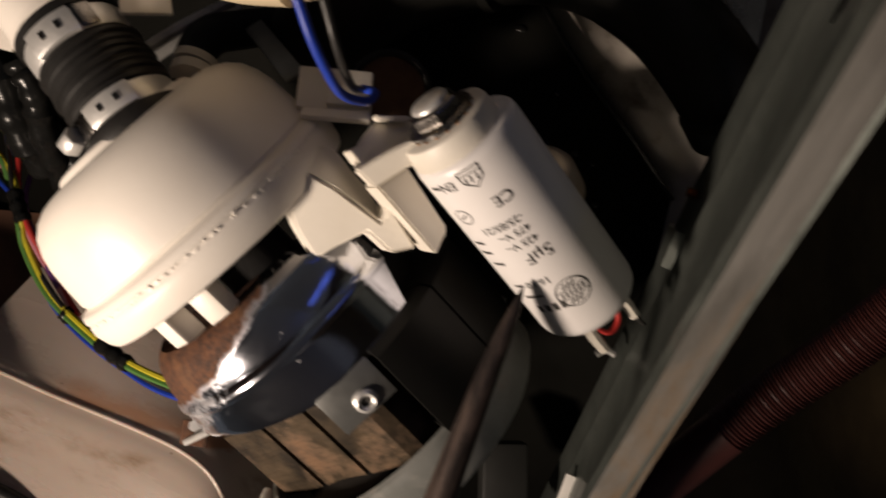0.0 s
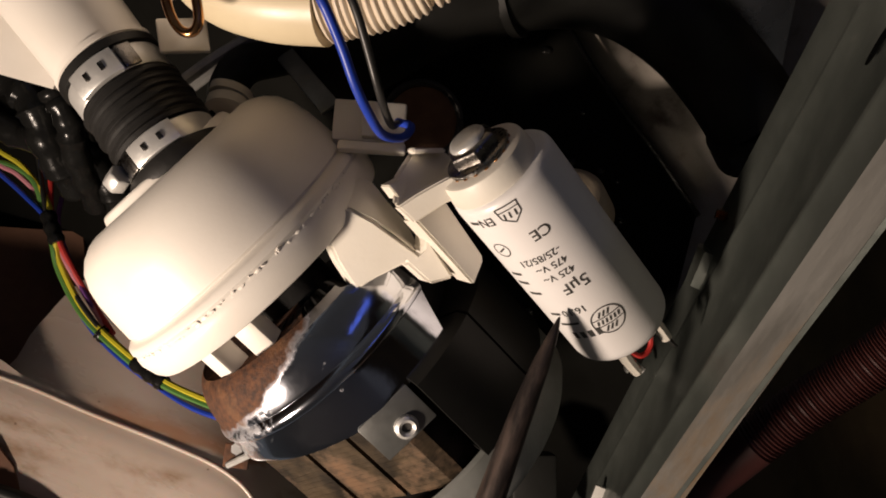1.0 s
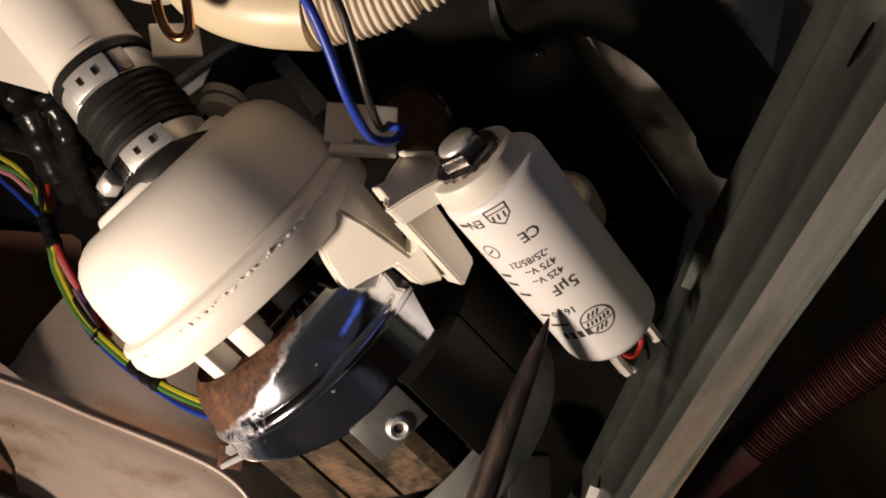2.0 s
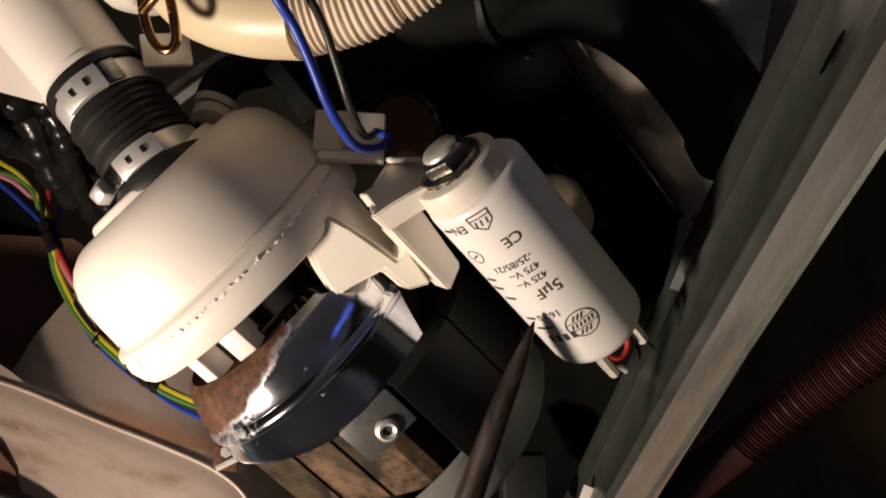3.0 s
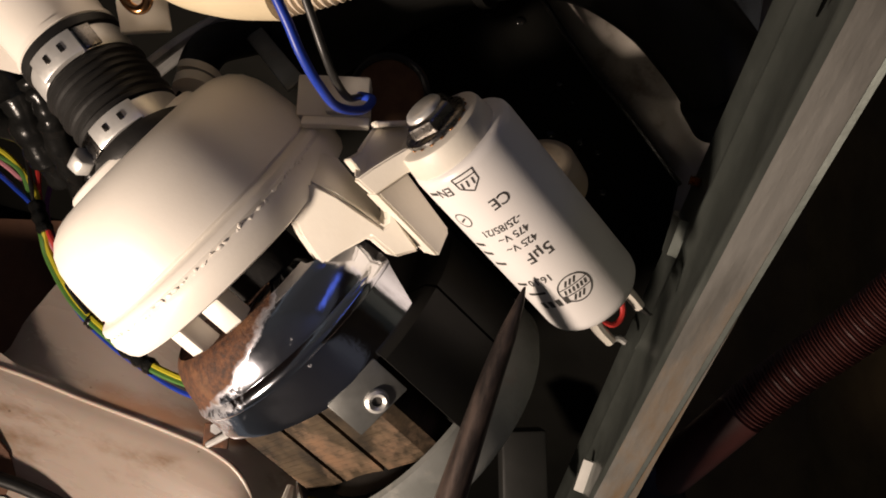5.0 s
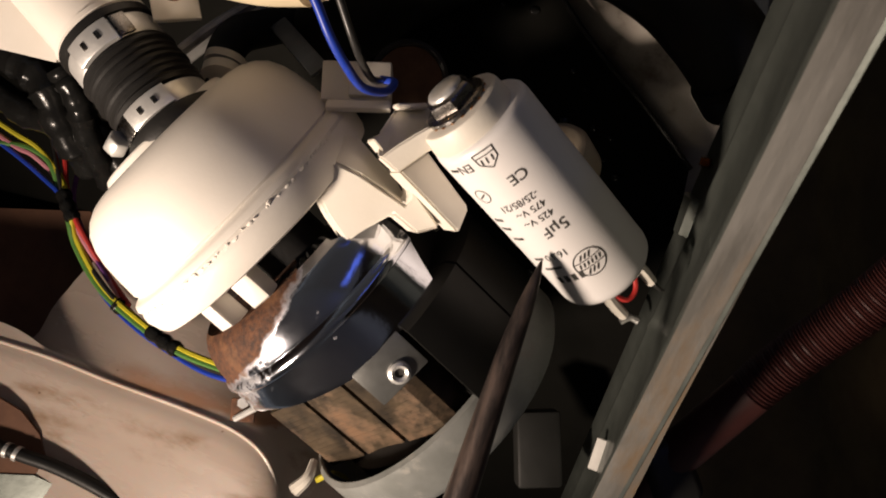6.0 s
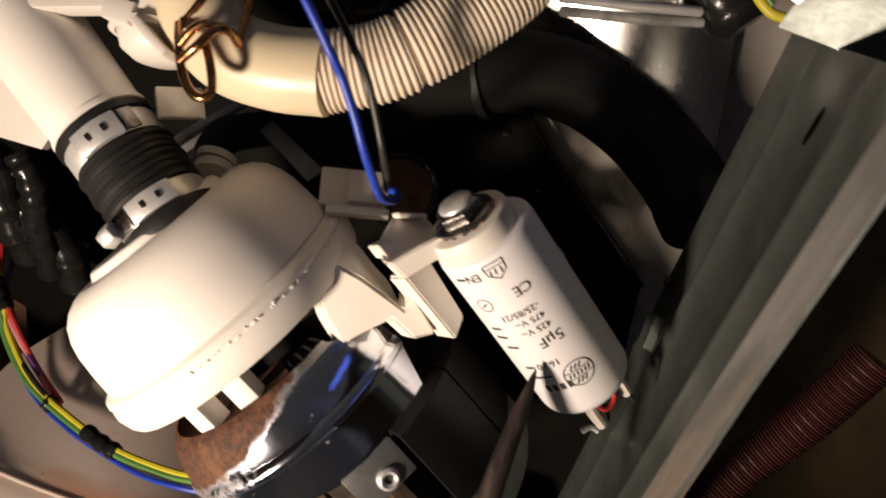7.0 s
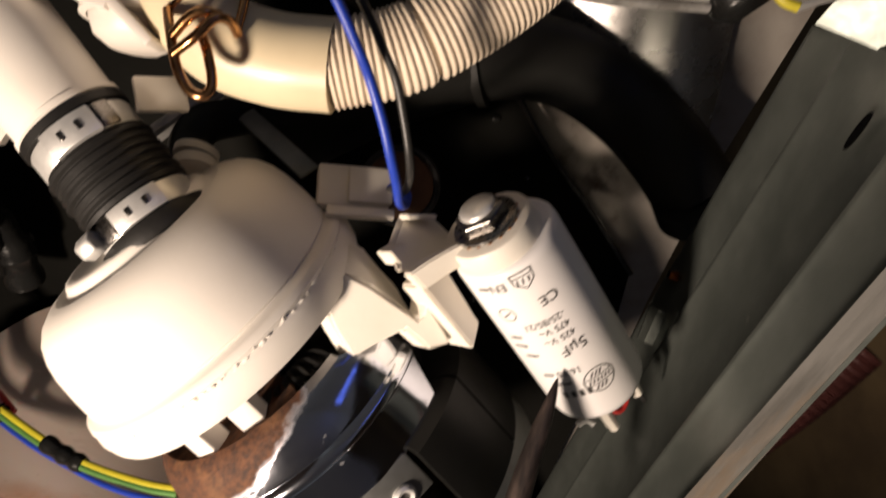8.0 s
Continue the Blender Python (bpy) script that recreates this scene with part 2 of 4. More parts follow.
TANK = tank_material()
TANKSEAM = mat("tank_seam_plastic", (0.66, 0.57, 0.50), 0.22, second=(0.56, 0.46, 0.38), grain=40, amount=0.8, bump=0.05, sss=0.2)
BROWN = mat("rusty_board", (0.16, 0.075, 0.04), 0.8, second=(0.09, 0.04, 0.022), grain=22, amount=0.9, bump=0.3, bump_scale=200)
DARKWOOD = mat("dark_cabinet", (0.14, 0.095, 0.045), 0.7, second=(0.08, 0.052, 0.026), grain=12, amount=0.9, bump=0.1)
REDHOSE = mat("red_hose", (0.085, 0.024, 0.02), 0.55, second=(0.055, 0.016, 0.013), grain=40, bump=0.1)
COPPER = mat("copper_spring", (0.62, 0.33, 0.14), 0.2, 1.0, second=(0.40, 0.20, 0.09), grain=150, amount=0.9, bump=0.06)
BLUE = mat("blue_insulation", (0.015, 0.05, 0.42), 0.4, second=(0.012, 0.04, 0.34), grain=60, bump=0.05)
BLACKW = mat("black_insulation", (0.02, 0.019, 0.018), 0.4, second=(0.03, 0.029, 0.027), grain=60, bump=0.05)
YELLOW = mat("yellow_insulation", (0.62, 0.55, 0.03), 0.45, second=(0.5, 0.42, 0.03), grain=80, bump=0.05)
GREEN = mat("green_insulation", (0.10, 0.24, 0.05), 0.45, second=(0.07, 0.18, 0.04), grain=80, bump=0.05)
RED = mat("red_insulation", (0.55, 0.04, 0.03), 0.45, second=(0.45, 0.03, 0.03), grain=80, bump=0.05)
PINK = mat("pink_insulation", (0.60, 0.24, 0.28), 0.45, second=(0.5, 0.19, 0.24), grain=80, bump=0.05)
VIOLET = mat("violet_insulation", (0.16, 0.05, 0.22), 0.45, second=(0.12, 0.04, 0.17), grain=80, bump=0.05)
TAPE = mat("black_tape", (0.007, 0.007, 0.007), 0.22, second=(0.014, 0.014, 0.013), grain=120, bump=0.6, bump_scale=150, spec=0.28)
# print ink, also the painted shade inside the rivet and sump holes
INK_AND_HOLE = mat("ink_and_hole_black", (0.035, 0.033, 0.03), 0.6, second=(0.06, 0.055, 0.05), grain=300, amount=0.9, bump=0)
DARKMETAL = mat("dark_bolt", (0.22, 0.21, 0.20), 0.28, 1.0, second=(0.12, 0.11, 0.10), grain=200, amount=0.9, bump=0.15, bump_scale=800)
SPIKE = mat("steel_spike", (0.12, 0.088, 0.075), 0.40, 0.5, second=(0.035, 0.028, 0.026), grain=220, amount=1.0, bump=0.3, bump_scale=500, along=tuple((SITE.to_3x3() @ Vector((0.28, 0.94, -0.10))).normalized()))
HOLE = mat("deep_shade_paint", (0.003, 0.003, 0.003), 0.9, spec=0.02, bump=0)
TAG = mat("white_label", (0.78, 0.76, 0.72), 0.6, bump=0)
GREYP = mat("grey_plastic", (0.020, 0.020, 0.019), 0.5, second=(0.025, 0.025, 0.023), grain=40, bump=0.1)
# pale surfaces out of view, lightened to fill the bell's reflections
FLOORM = mat("pale_fill_floor", (0.66, 0.64, 0.61), 0.5, second=(0.56, 0.54, 0.51), grain=9, bump=0.1)
WALLM = mat("pale_fill_wall", (0.72, 0.70, 0.68), 0.7, second=(0.64, 0.62, 0.60), grain=7, bump=0.1)

# ---------------------------------------------------------------- building helpers
PLACE = {}


def thing(name, at, label, category, group="", kind=""):
    e = new(name)
    e.empty_display_size = 0.01
    e.location = at
    PLACE[e] = Vector(at)
    return tagged(e, label, category, group, kind)


def mesh_ob(name, bm, material, smooth=40.0):
    """Links a bmesh given in room coordinates; its origin goes to its middle."""
    bmesh.ops.recalc_face_normals(bm, faces=bm.faces)
    lo = Vector([min(v.co[k] for v in bm.verts) for k in range(3)])
    hi = Vector([max(v.co[k] for v in bm.verts) for k in range(3)])
    mid = (lo + hi) / 2
    bmesh.ops.translate(bm, verts=bm.verts, vec=-mid)
    me = bpy.data.meshes.new(name)
    for fc in bm.faces:
        fc.smooth = True
    for ed in bm.edges:
        ed.smooth = len(ed.link_faces) == 2 and ed.calc_face_angle(0) < radians(smooth)
    bm.to_mesh(me)
    bm.free()
    me.materials.append(material)
    ob = new(name, me)
    ob.location = mid
    PLACE[ob] = mid
    return ob


def part(name, bm, material, parent, label="", smooth=40.0):
    ob = mesh_ob(name, bm, material, smooth)
    ob.parent = parent
    ob.location = PLACE[ob] - PLACE[parent]
    return tagged(ob, label)


def solo(name, bm, material, label, category, group="", kind="", smooth=40.0):
    return tagged(mesh_ob(name, bm, material, smooth), label, category, group, kind)


def moved(bm, m):
    bmesh.ops.transform(bm, matrix=m, verts=bm.verts)
    return bm


def join(*bms):
    out = bms[0]
    for b in bms[1:]:
        me = bpy.data.meshes.new("tmp")
        b.to_mesh(me)
        b.free()
        out.from_mesh(me)
        bpy.data.meshes.remove(me)
    return out


def lathe(profile, a0=0.0, a1=360.0, n=64):
    """Turns (radius, height) rows round z. A part turn stays open."""
    bm = bmesh.new()
    full = abs(a1 - a0) >= 360
    cols = n if full else n + 1
    grid = []
    for k in range(cols):
        a = radians(a0 + (a1 - a0) * k / n)
        grid.append([bm.verts.new((r * math.cos(a), r * math.sin(a), z)) for r, z in profile])
    for k in range(n):
        one, two = grid[k], grid[(k + 1) % cols]
        for j in range(len(profile) - 1):
            bm.faces.new((one[j], two[j], two[j + 1], one[j + 1]))
    bmesh.ops.remove_doubles(bm, verts=bm.verts, dist=1e-6)
    return bm


def thick(bm, t):
    bmesh.ops.recalc_face_normals(bm, faces=bm.faces)
    bmesh.ops.solidify(bm, geom=bm.faces[:], thickness=t)
    return bm


def box(x0, x1, y0, y1, z0, z1, bevel=0.0006, seg=2):
    bm = bmesh.new()
    bmesh.ops.create_cube(bm, size=1, matrix=Matrix.Translation(((x0 + x1) / 2, (y0 + y1) / 2, (z0 + z1) / 2)) @ Matrix.Diagonal((x1 - x0, y1 - y0, z1 - z0, 1)))
    if bevel:
        bmesh.ops.bevel(bm, geom=bm.edges[:], offset=bevel, segments=seg, affect="EDGES", profile=0.5)
    return bm


def prism(points, z0, z1, bevel=0.0006):
    """A flat outline of (x, y) rows, drawn up from z0 to z1."""
    bm = bmesh.new()
    lo = [bm.verts.new((x, y, z0)) for x, y in points]
    hi = [bm.verts.new((x, y, z1)) for x, y in points]
    bm.faces.new(lo[::-1])
    bm.faces.new(hi)
    for k in range(len(points)):
        j = (k + 1) % len(points)
        bm.faces.new((lo[k], lo[j], hi[j], hi[k]))
    if bevel:
        bmesh.ops.bevel(bm, geom=bm.edges[:], offset=bevel, segments=2, affect="EDGES", profile=0.5)
    return bm


def spline(points, per=8):
    pts = [Vector(p) for p in points]
    pts = [2 * pts[0] - pts[1]] + pts + [2 * pts[-1] - pts[-2]]
    out = []
    for k in range(1, len(pts) - 2):
        a, b, c, d = pts[k - 1:k + 3]
        for j in range(per):
            u = j / per
            out.append(0.5 * (2 * b + (c - a) * u + (2 * a - 5 * b + 4 * c - d) * u * u + (3 * b - a - 3 * c + d) * u ** 3))
    return out + [pts[-2]]


def tube(points, radius, n=12, per=8, caps=True, raw=False):
    """A round tube along a smooth line; radius is a number or a function of the way along (0 to 1)."""
    line = [Vector(p) for p in points] if raw else spline(points, per)
    bm = bmesh.new()
    rings, up = [], None
    for k, p in enumerate(line):
        t = (line[min(k + 1, len(line) - 1)] - line[max(k - 1, 0)]).normalized()
        if up is None:
            up = t.orthogonal().normalized()
        up = (up - up.dot(t) * t).normalized()
        side = t.cross(up)
        r = radius(k / (len(line) - 1)) if callable(radius) else radius
        rings.append([bm.verts.new(p + r * (math.cos(2 * math.pi * j / n) * up + math.sin(2 * math.pi * j / n) * side)) for j in range(n)])
    for one, two in zip(rings, rings[1:]):
        for j in range(n):
            bm.faces.new((one[j], one[(j + 1) % n], two[(j + 1) % n], two[j]))
    if caps:
        bm.faces.new(rings[0][::-1])
        bm.faces.new(rings[-1])
    return bm


def frame_at(origin, z, x):
    """A frame with its z along z and its x near x."""
    z = Vector(z).normalized()
    x = Vector(x)
    x = (x - x.dot(z) * z).normalized()
    y = z.cross(x)
    m = Matrix((x, y, z)).transposed().to_4x4()
    m.translation = origin
    return m


def line_of(*pts):
    return [P(*p) for p in pts]


# ---------------------------------------------------------------- the room and the tub above
def sheet(name, corners, material, thickness, label, category):
    bm = bmesh.new()
    vs = [bm.verts.new(P(*c)) for c in corners]
    fc = bm.faces.new(vs)
    fc.normal_update()
    away = fc.normal * thickness
    if fc.normal.dot(P(0, 0, 0) - P(*corners[0])) > 0:
        away = -away
    res = bmesh.ops.extrude_face_region(bm, geom=[fc])
    bmesh.ops.translate(bm, verts=[v for v in res["geom"] if isinstance(v, bmesh.types.BMVert)], vec=away)
    return solo(name, bm, material, label, category, kind="structure")


def tub_z(x, y, off=0.0):
    """The underside of the tub in the machine's axes."""
    return -0.40 + 0.365 * x + 0.583 * y + off


def on_tub(x, y, off=0.0):
    return (x, y, tub_z(x, y, off))


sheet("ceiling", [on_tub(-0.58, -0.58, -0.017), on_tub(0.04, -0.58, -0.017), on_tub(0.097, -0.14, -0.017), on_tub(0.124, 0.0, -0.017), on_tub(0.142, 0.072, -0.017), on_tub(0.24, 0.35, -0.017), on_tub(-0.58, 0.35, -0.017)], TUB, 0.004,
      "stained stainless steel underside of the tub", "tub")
sheet("bitumen_sheet", [on_tub(-0.45, -0.4, -0.004), on_tub(0.035, -0.4, -0.004), on_tub(0.084, -0.13, -0.004), on_tub(0.105, -0.03, -0.004), on_tub(0.107, 0.014, -0.004),
                        on_tub(0.046, 0.088, -0.004), on_tub(-0.02, 0.19, -0.004), on_tub(-0.45, 0.19, -0.004)], BITUMEN, 0.003,
      "glossy black bitumen damping sheet under the tub", "damping sheet")
BITEDGE = [on_tub(0.107, 0.014, -0.0015), on_tub(0.085, 0.041, -0.0015), on_tub(0.046, 0.088, -0.0015), on_tub(-0.02, 0.19, -0.0015)]
solo("sheet_edge", tube(line_of(*BITEDGE), 0.0013, n=8, per=6), TAPE, "glossy black beaded edge of the damping sheet", "trim", kind="structure")
sheet("wall_left", [(-0.62, -0.6, -0.75), (-0.62, -0.6, 0.5), (-0.62, 0.5, 0.5), (-0.62, 0.5, -0.75)], BROWN, 0.01, "rusty brown side board", "wall")
sheet("wall_back", [(-0.8, -0.9, -0.9), (0.45, -0.9, -0.9), (0.45, 0.6, -0.9), (-0.8, 0.6, -0.9)], DARKWOOD, 0.01, "dark brown cabinet back", "wall")
sheet("wall_right", [(0.42, -0.6, -0.9), (0.42, -0.6, 0.5), (0.42, 0.6, 0.5), (0.42, 0.6, -0.9)], DARKWOOD, 0.01, "dark brown cabinet side", "wall")
# unseen floor and front wall, added as pale reflectors for the steel
bm = box(-1.0, 1.0, -1.0, 1.2, -0.02, 0.0, 0)
solo("floor", bm, FLOORM, "unseen floor, made pale to brighten the steel's reflections", "floor", kind="structure")
bm = box(-1.0, 1.0, -1.02, -1.0, 0, 1.2, 0)
solo("wall_front", bm, WALLM, "unseen wall behind the opening, made pale to brighten the steel's reflections", "wall", kind="structure")
# assumed window frame, out of view, set round the blue lamp
window = thing("assumed_window_1", (0.28, -0.99, 0.55), "assumed unseen window, a plain frame round the blue lamp", "window", kind="structure")
for x0, x1, z0, z1 in ((0.16, 0.195, 0.10, 1.0), (0.365, 0.40, 0.10, 1.0), (0.195, 0.365, 0.10, 0.145), (0.195, 0.365, 0.955, 1.0)):
    part("assumed_frame", box(x0, x1, -0.999, -0.975, z0, z1, 0.002), FLOORM, window)

# ---------------------------------------------------------------- pump and motor
pump = thing("circulation_pump", MOTOR @ Vector((0, 0, 0)), "white plastic circulation pump on a rust-stained motor", "pump")
GROW = 1.06
housing_profile = [(0.010, -0.0374), (0.0190, -0.0374), (0.0225, -0.0377), (0.0252, -0.0377), (0.0264, -0.0373), (0.0272, -0.0364), (0.0278, -0.0350), (0.0286, -0.0342), (0.0300, -0.0340), (0.0316, -0.0341), (0.0326, -0.0347), (0.0340, -0.0344),
                   (0.0362, -0.0338), (0.0405, -0.0315), (0.0440, -0.0280), (0.0465, -0.0230), (0.0480, -0.0175), (0.0490, -0.0100),
                   (0.0497, -0.0020), (0.0490, -0.0010), (0.0500, 0.0), (0.0515, 0.0004), (0.0525, 0.0012), (0.0530, 0.0030), (0.0524, 0.0044), (0.0531, 0.0056),
                   (0.0535, 0.0080), (0.0526, 0.0130), (0.0515, 0.0150), (0.0480, 0.0160), (0.030, 0.0160)]
housing = part("housing", moved(lathe([(r * GROW, z) for r, z in housing_profile], n=96), MOTOR), WHITE, pump, "domed white plastic pump housing with a welded rim")
# weld flash along the rim
rnd = random.Random(3)
for k in range(46):
    a = radians(-42 + 118 * k / 45 + rnd.uniform(-2, 2))
    r = 0.0526 * GROW
    b = bmesh.new()
    bmesh.ops.create_icosphere(b, subdivisions=1, radius=rnd.uniform(0.0004, 0.0010))
    for v in b.verts:
        v.co += Vector((rnd.uniform(-1, 1), rnd.uniform(-1, 1), rnd.uniform(-1, 1))) * 0.0002
    moved(b, MOTOR @ Matrix.Translation((r * math.cos(a), r * math.sin(a), 0.0045 + rnd.uniform(-0.0009, 0.0009))) @ Matrix.Rotation(a, 4, "Z") @ Matrix.Diagonal((0.7, rnd.uniform(1.0, 2.2), 1, 1)))
    part("weld_bead", b, WHITE, housing)

# inlet neck, rubber coupling and its two clamps
INLET = SITE @ frame_at((-0.1020, 0.0234, -0.2706), (-0.62, 0.78, -0.06), (0, 0, 1))
part("inlet_neck", moved(lathe([(0.0175, -0.0040), (0.0165, -0.0002), (0.0160, 0.0), (0.0155, 0.010), (0.0135, 0.010), (0.0135, -0.004)], n=48), INLET), WHITE, pump)

coupling = thing("hose_coupling", INLET @ Vector((0, 0, 0.02)), "ribbed black rubber coupling clamped between pump and sump", "coupling")
sleeve = [(0.0168, -0.0034), (0.0200, -0.0034), (0.0206, -0.0024), (0.0206, 0.0012), (0.0200, 0.0030), (0.0170, 0.0034), (0.0170, 0.0120), (0.0184, 0.0124), (0.0186, 0.0140)]
for k in range(6):
    z = 0.0150 + 0.0029 * k
    d = (0.0002, -0.0003, 0.0004, 0.0, -0.0002, 0.0003)[k]
    sleeve += [(0.0176, z), (0.0176, z + 0.0005), (0.0185 + d, z + 0.0012), (0.0185 + d, z + 0.0022)]
sleeve += [(0.0174, 0.0330), (0.0174, 0.0428), (0.0188, 0.0432), (0.0188, 0.0462), (0.0160, 0.0466)]
part("rubber_sleeve", moved(lathe(sleeve, n=64), INLET), RUBBER, coupling)


def hose_clamp(z, turn, width, side):
    """A worm-drive band: strap with stamped dimples, its plate and screw."""
    band = part("clamp_band", moved(thick(lathe([(0.0177, z), (0.0179, z + 0.0004), (0.0179, z + width - 0.0004), (0.0177, z + width)], n=64), 0.0006), INLET), CLAMP, coupling, "shiny steel hose clamp band")
    m = INLET @ Matrix.Rotation(radians(turn), 4, "Z")
    plate = lathe([(0.0178, z - 0.0003), (0.0196, z - 0.0001), (0.0199, z + 0.0006), (0.0199, z + width - 0.0006), (0.0196, z + width + 0.0001), (0.0178, z + width + 0.0003)], -26, 26, 12)
    bmesh.ops.holes_fill(plate, edges=plate.edges[:])
    part("clamp_plate", moved(plate, m), CLAMP, band)
    for a in (-8, 10):
        q = m @ Matrix.Rotation(radians(a), 4, "Z")
        part("clamp_dimple", moved(box(0.0196, 0.0203, -0.0009, 0.0009, z + width * 0.32, z + width * 0.68, 0.0003), q), DARKMETAL, band)
    q = m @ Matrix.Rotation(radians(38 * side), 4, "Z")
    part("clamp_saddle", moved(box(0.0178, 0.0192, -0.0030, 0.0030, z, z + width, 0.0005), q), DARKMETAL, band)
    if side > 0:
        return band
    head = tube([q @ Vector((0.0200, side * 0.0040, z + width / 2)), q @ Vector((0.0205, side * 0.0105, z + width / 2))], 0.0042, n=6, per=1)
    bmesh.ops.bevel(head, geom=head.edges[:], offset=0.0005, segments=1, affect="EDGES")
    part("clamp_screw", head, CLAMP, band, "bright hexagon clamp screw")
    return band


hose_clamp(0.0040, 0, 0.0074, -1)
hose_clamp(0.0336, -4, 0.0086, 1)

# pegs behind the rim
for x, y, end in ((0.0205, 0.0342, 0.0335), (0.0305, 0.0200, 0.0325)):
    m = MOTOR @ Matrix.Translation((x, y, 0)) @ Matrix.Rotation(math.atan2(y, x), 4, "Z")
    part("peg", moved(box(-0.0048, 0.0048, -0.0045, 0.0045, 0.012, end, 0.0014), m), WHITE, pump)

# end bell: pressed steel shell, one side bright, the other and the face rusted
shell = [(0.0455, 0.0288), (0.0473, 0.0299), (0.0489, 0.0315), (0.0502, 0.0334), (0.0513, 0.0356), (0.0522, 0.0380), (0.0529, 0.0403), (0.0534, 0.0425), (0.0537, 0.0443)]
shell += [(0.0538, 0.0454), (0.0546, 0.0464), (0.0553, 0.0474), (0.0556, 0.0484), (0.0554, 0.0494), (0.0551, 0.0504), (0.0552, 0.0560), (0.0556, 0.0620), (0.0558, 0.0650), (0.0557, 0.0668)]
shell = [(p.x, p.y) for p in spline([(r, z, 0) for r, z in shell], 3)]
face = [(0.018, 0.0296), (0.0400, 0.0294), (0.0430, 0.0290), (0.0458, 0.0287)]


def cut_open(bm):
    """Cuts the bell's open side slantwise and draws its back edge in towards the rear."""
    for v in bm.verts:
        a, r, z = math.degrees(math.atan2(v.co.y, v.co.x)), math.hypot(v.co.x, v.co.y), v.co.z
        start = -11 - 21 * min(1.0, max(0.0, (z - 0.030) / 0.0085)) + 8 * max(0.0, (z - 0.046) / 0.0205)
        a = start + (a + 22) / 150 * (128 - start)
        v.co.x, v.co.y = r * math.cos(radians(a)), r * math.sin(radians(a))
        v.co.z -= max(0.0, (z - 0.052) / 0.015) * 0.0075 * min(1.0, max(0.0, (a - 22) / 40))
    return bm


part("end_bell", moved(thick(cut_open(lathe(shell, -22, 128, 110)), -0.0010), MOTOR), BELL, pump, "pressed steel motor end bell, half bright and half rusted")
part("bell_face", moved(thick(lathe(face, 9, 128, 60), -0.0012), MOTOR), RUST, pump, "rusted face of the motor end bell")
# black core surface stands in for the shade inside the bell
part("motor_core", moved(lathe([(0.0, 0.017), (0.016, 0.017), (0.016, 0.034), (0.046, 0.040), (0.046, 0.069)], n=48), MOTOR), RUBBER, pump, "inside of the motor, painted black for its shade")
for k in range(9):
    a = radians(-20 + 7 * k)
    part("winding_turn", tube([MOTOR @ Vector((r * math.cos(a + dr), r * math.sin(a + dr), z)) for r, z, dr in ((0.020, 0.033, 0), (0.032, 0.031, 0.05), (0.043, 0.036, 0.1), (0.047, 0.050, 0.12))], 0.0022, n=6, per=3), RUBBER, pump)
for turn in (10,):
    m = MOTOR @ Matrix.Rotation(radians(turn), 4, "Z")
    ear = part("mounting_ear", moved(prism([(0.0, -0.0100), (0.0012, -0.0112), (0.0012, 0.0112), (0.0, 0.0100)], 0.0655, 0.0820, 0.0005), m @ Matrix.Translation((0.0556, 0, 0))), ZINC, pump, "bright steel ear with a hollow rivet")
    q = m @ Matrix.Translation((0.0568, -0.0012, 0.0768)) @ Matrix.Rotation(radians(90), 4, "Y")
    part("rivet", moved(lathe([(0.0019, 0.0), (0.0019, 0.0014), (0.0030, 0.0020), (0.0041, 0.0014), (0.0043, 0.0)], n=24), q), CLAMP, ear)
    # shade in the rivet's bore, painted as a black disc
    part("rivet_hole", moved(lathe([(0.0, 0.0006), (0.0019, 0.0006)], n=16), q), INK_AND_HOLE, ear)

part("locating_pin", tube(line_of((-0.0948, -0.0885, -0.3007), (-0.0828, -0.0824, -0.2987)), 0.0013, n=8, per=2), CLAMP, pump, "bright steel pin")

# laminated stator, a square stack with grooves along its faces
STATOR = MOTOR @ Matrix.Rotation(radians(9 + 45), 4, "Z")
h, g = 0.0412, 0.0026
outline = []
for k in range(4):
    c, s_ = math.cos(k * math.pi / 2), math.sin(k * math.pi / 2)
    side = [(h, -h + 0.004)]
    for y in (-0.013, 0.013):
        side += [(h, y - g / 2), (h - 0.004, y - g / 2), (h - 0.004, y + g / 2), (h, y + g / 2)]
    side += [(h, h - 0.004), (h - 0.004, h)]
    outline += [(x * c - y * s_, x * s_ + y * c) for x, y in side]
for k in range(44):
    z = 0.0705 + 0.00082 * k
    grow = 1.0 + (0.0016 if k % 3 else 0.0)
    part("lamination", moved(prism([(x * grow, y * grow) for x, y in outline], z, z + 0.00080, 0), STATOR), LAMINATE, pump)
# dark shells added to give the stator stack its unlit side
for a0, a1 in ((-72, -34), (-33, -3)):
    part("dark_core_side", moved(thick(lathe([(0.046, 0.0670), (0.0575, 0.0670), (0.0595, 0.0685), (0.0600, 0.1025), (0.046, 0.1025)], a0, a1, 20), -0.002), MOTOR), SMOOTH_RUBBER, pump, "shell standing in for the stator's dark unlit side")
part("tail_band", moved(thick(lathe([(0.0580, 0.1040), (0.0594, 0.1046), (0.0597, 0.1200), (0.0570, 0.1235), (0.030, 0.1250)], -150, 150, 80), -0.0012), MOTOR), BAND, pump, "dull steel band round the motor tail")
part("winding", moved(lathe([(0.020, 0.105), (0.040, 0.105), (0.048, 0.109), (0.048, 0.117), (0.040, 0.121)], n=48), MOTOR), RUBBER, pump)

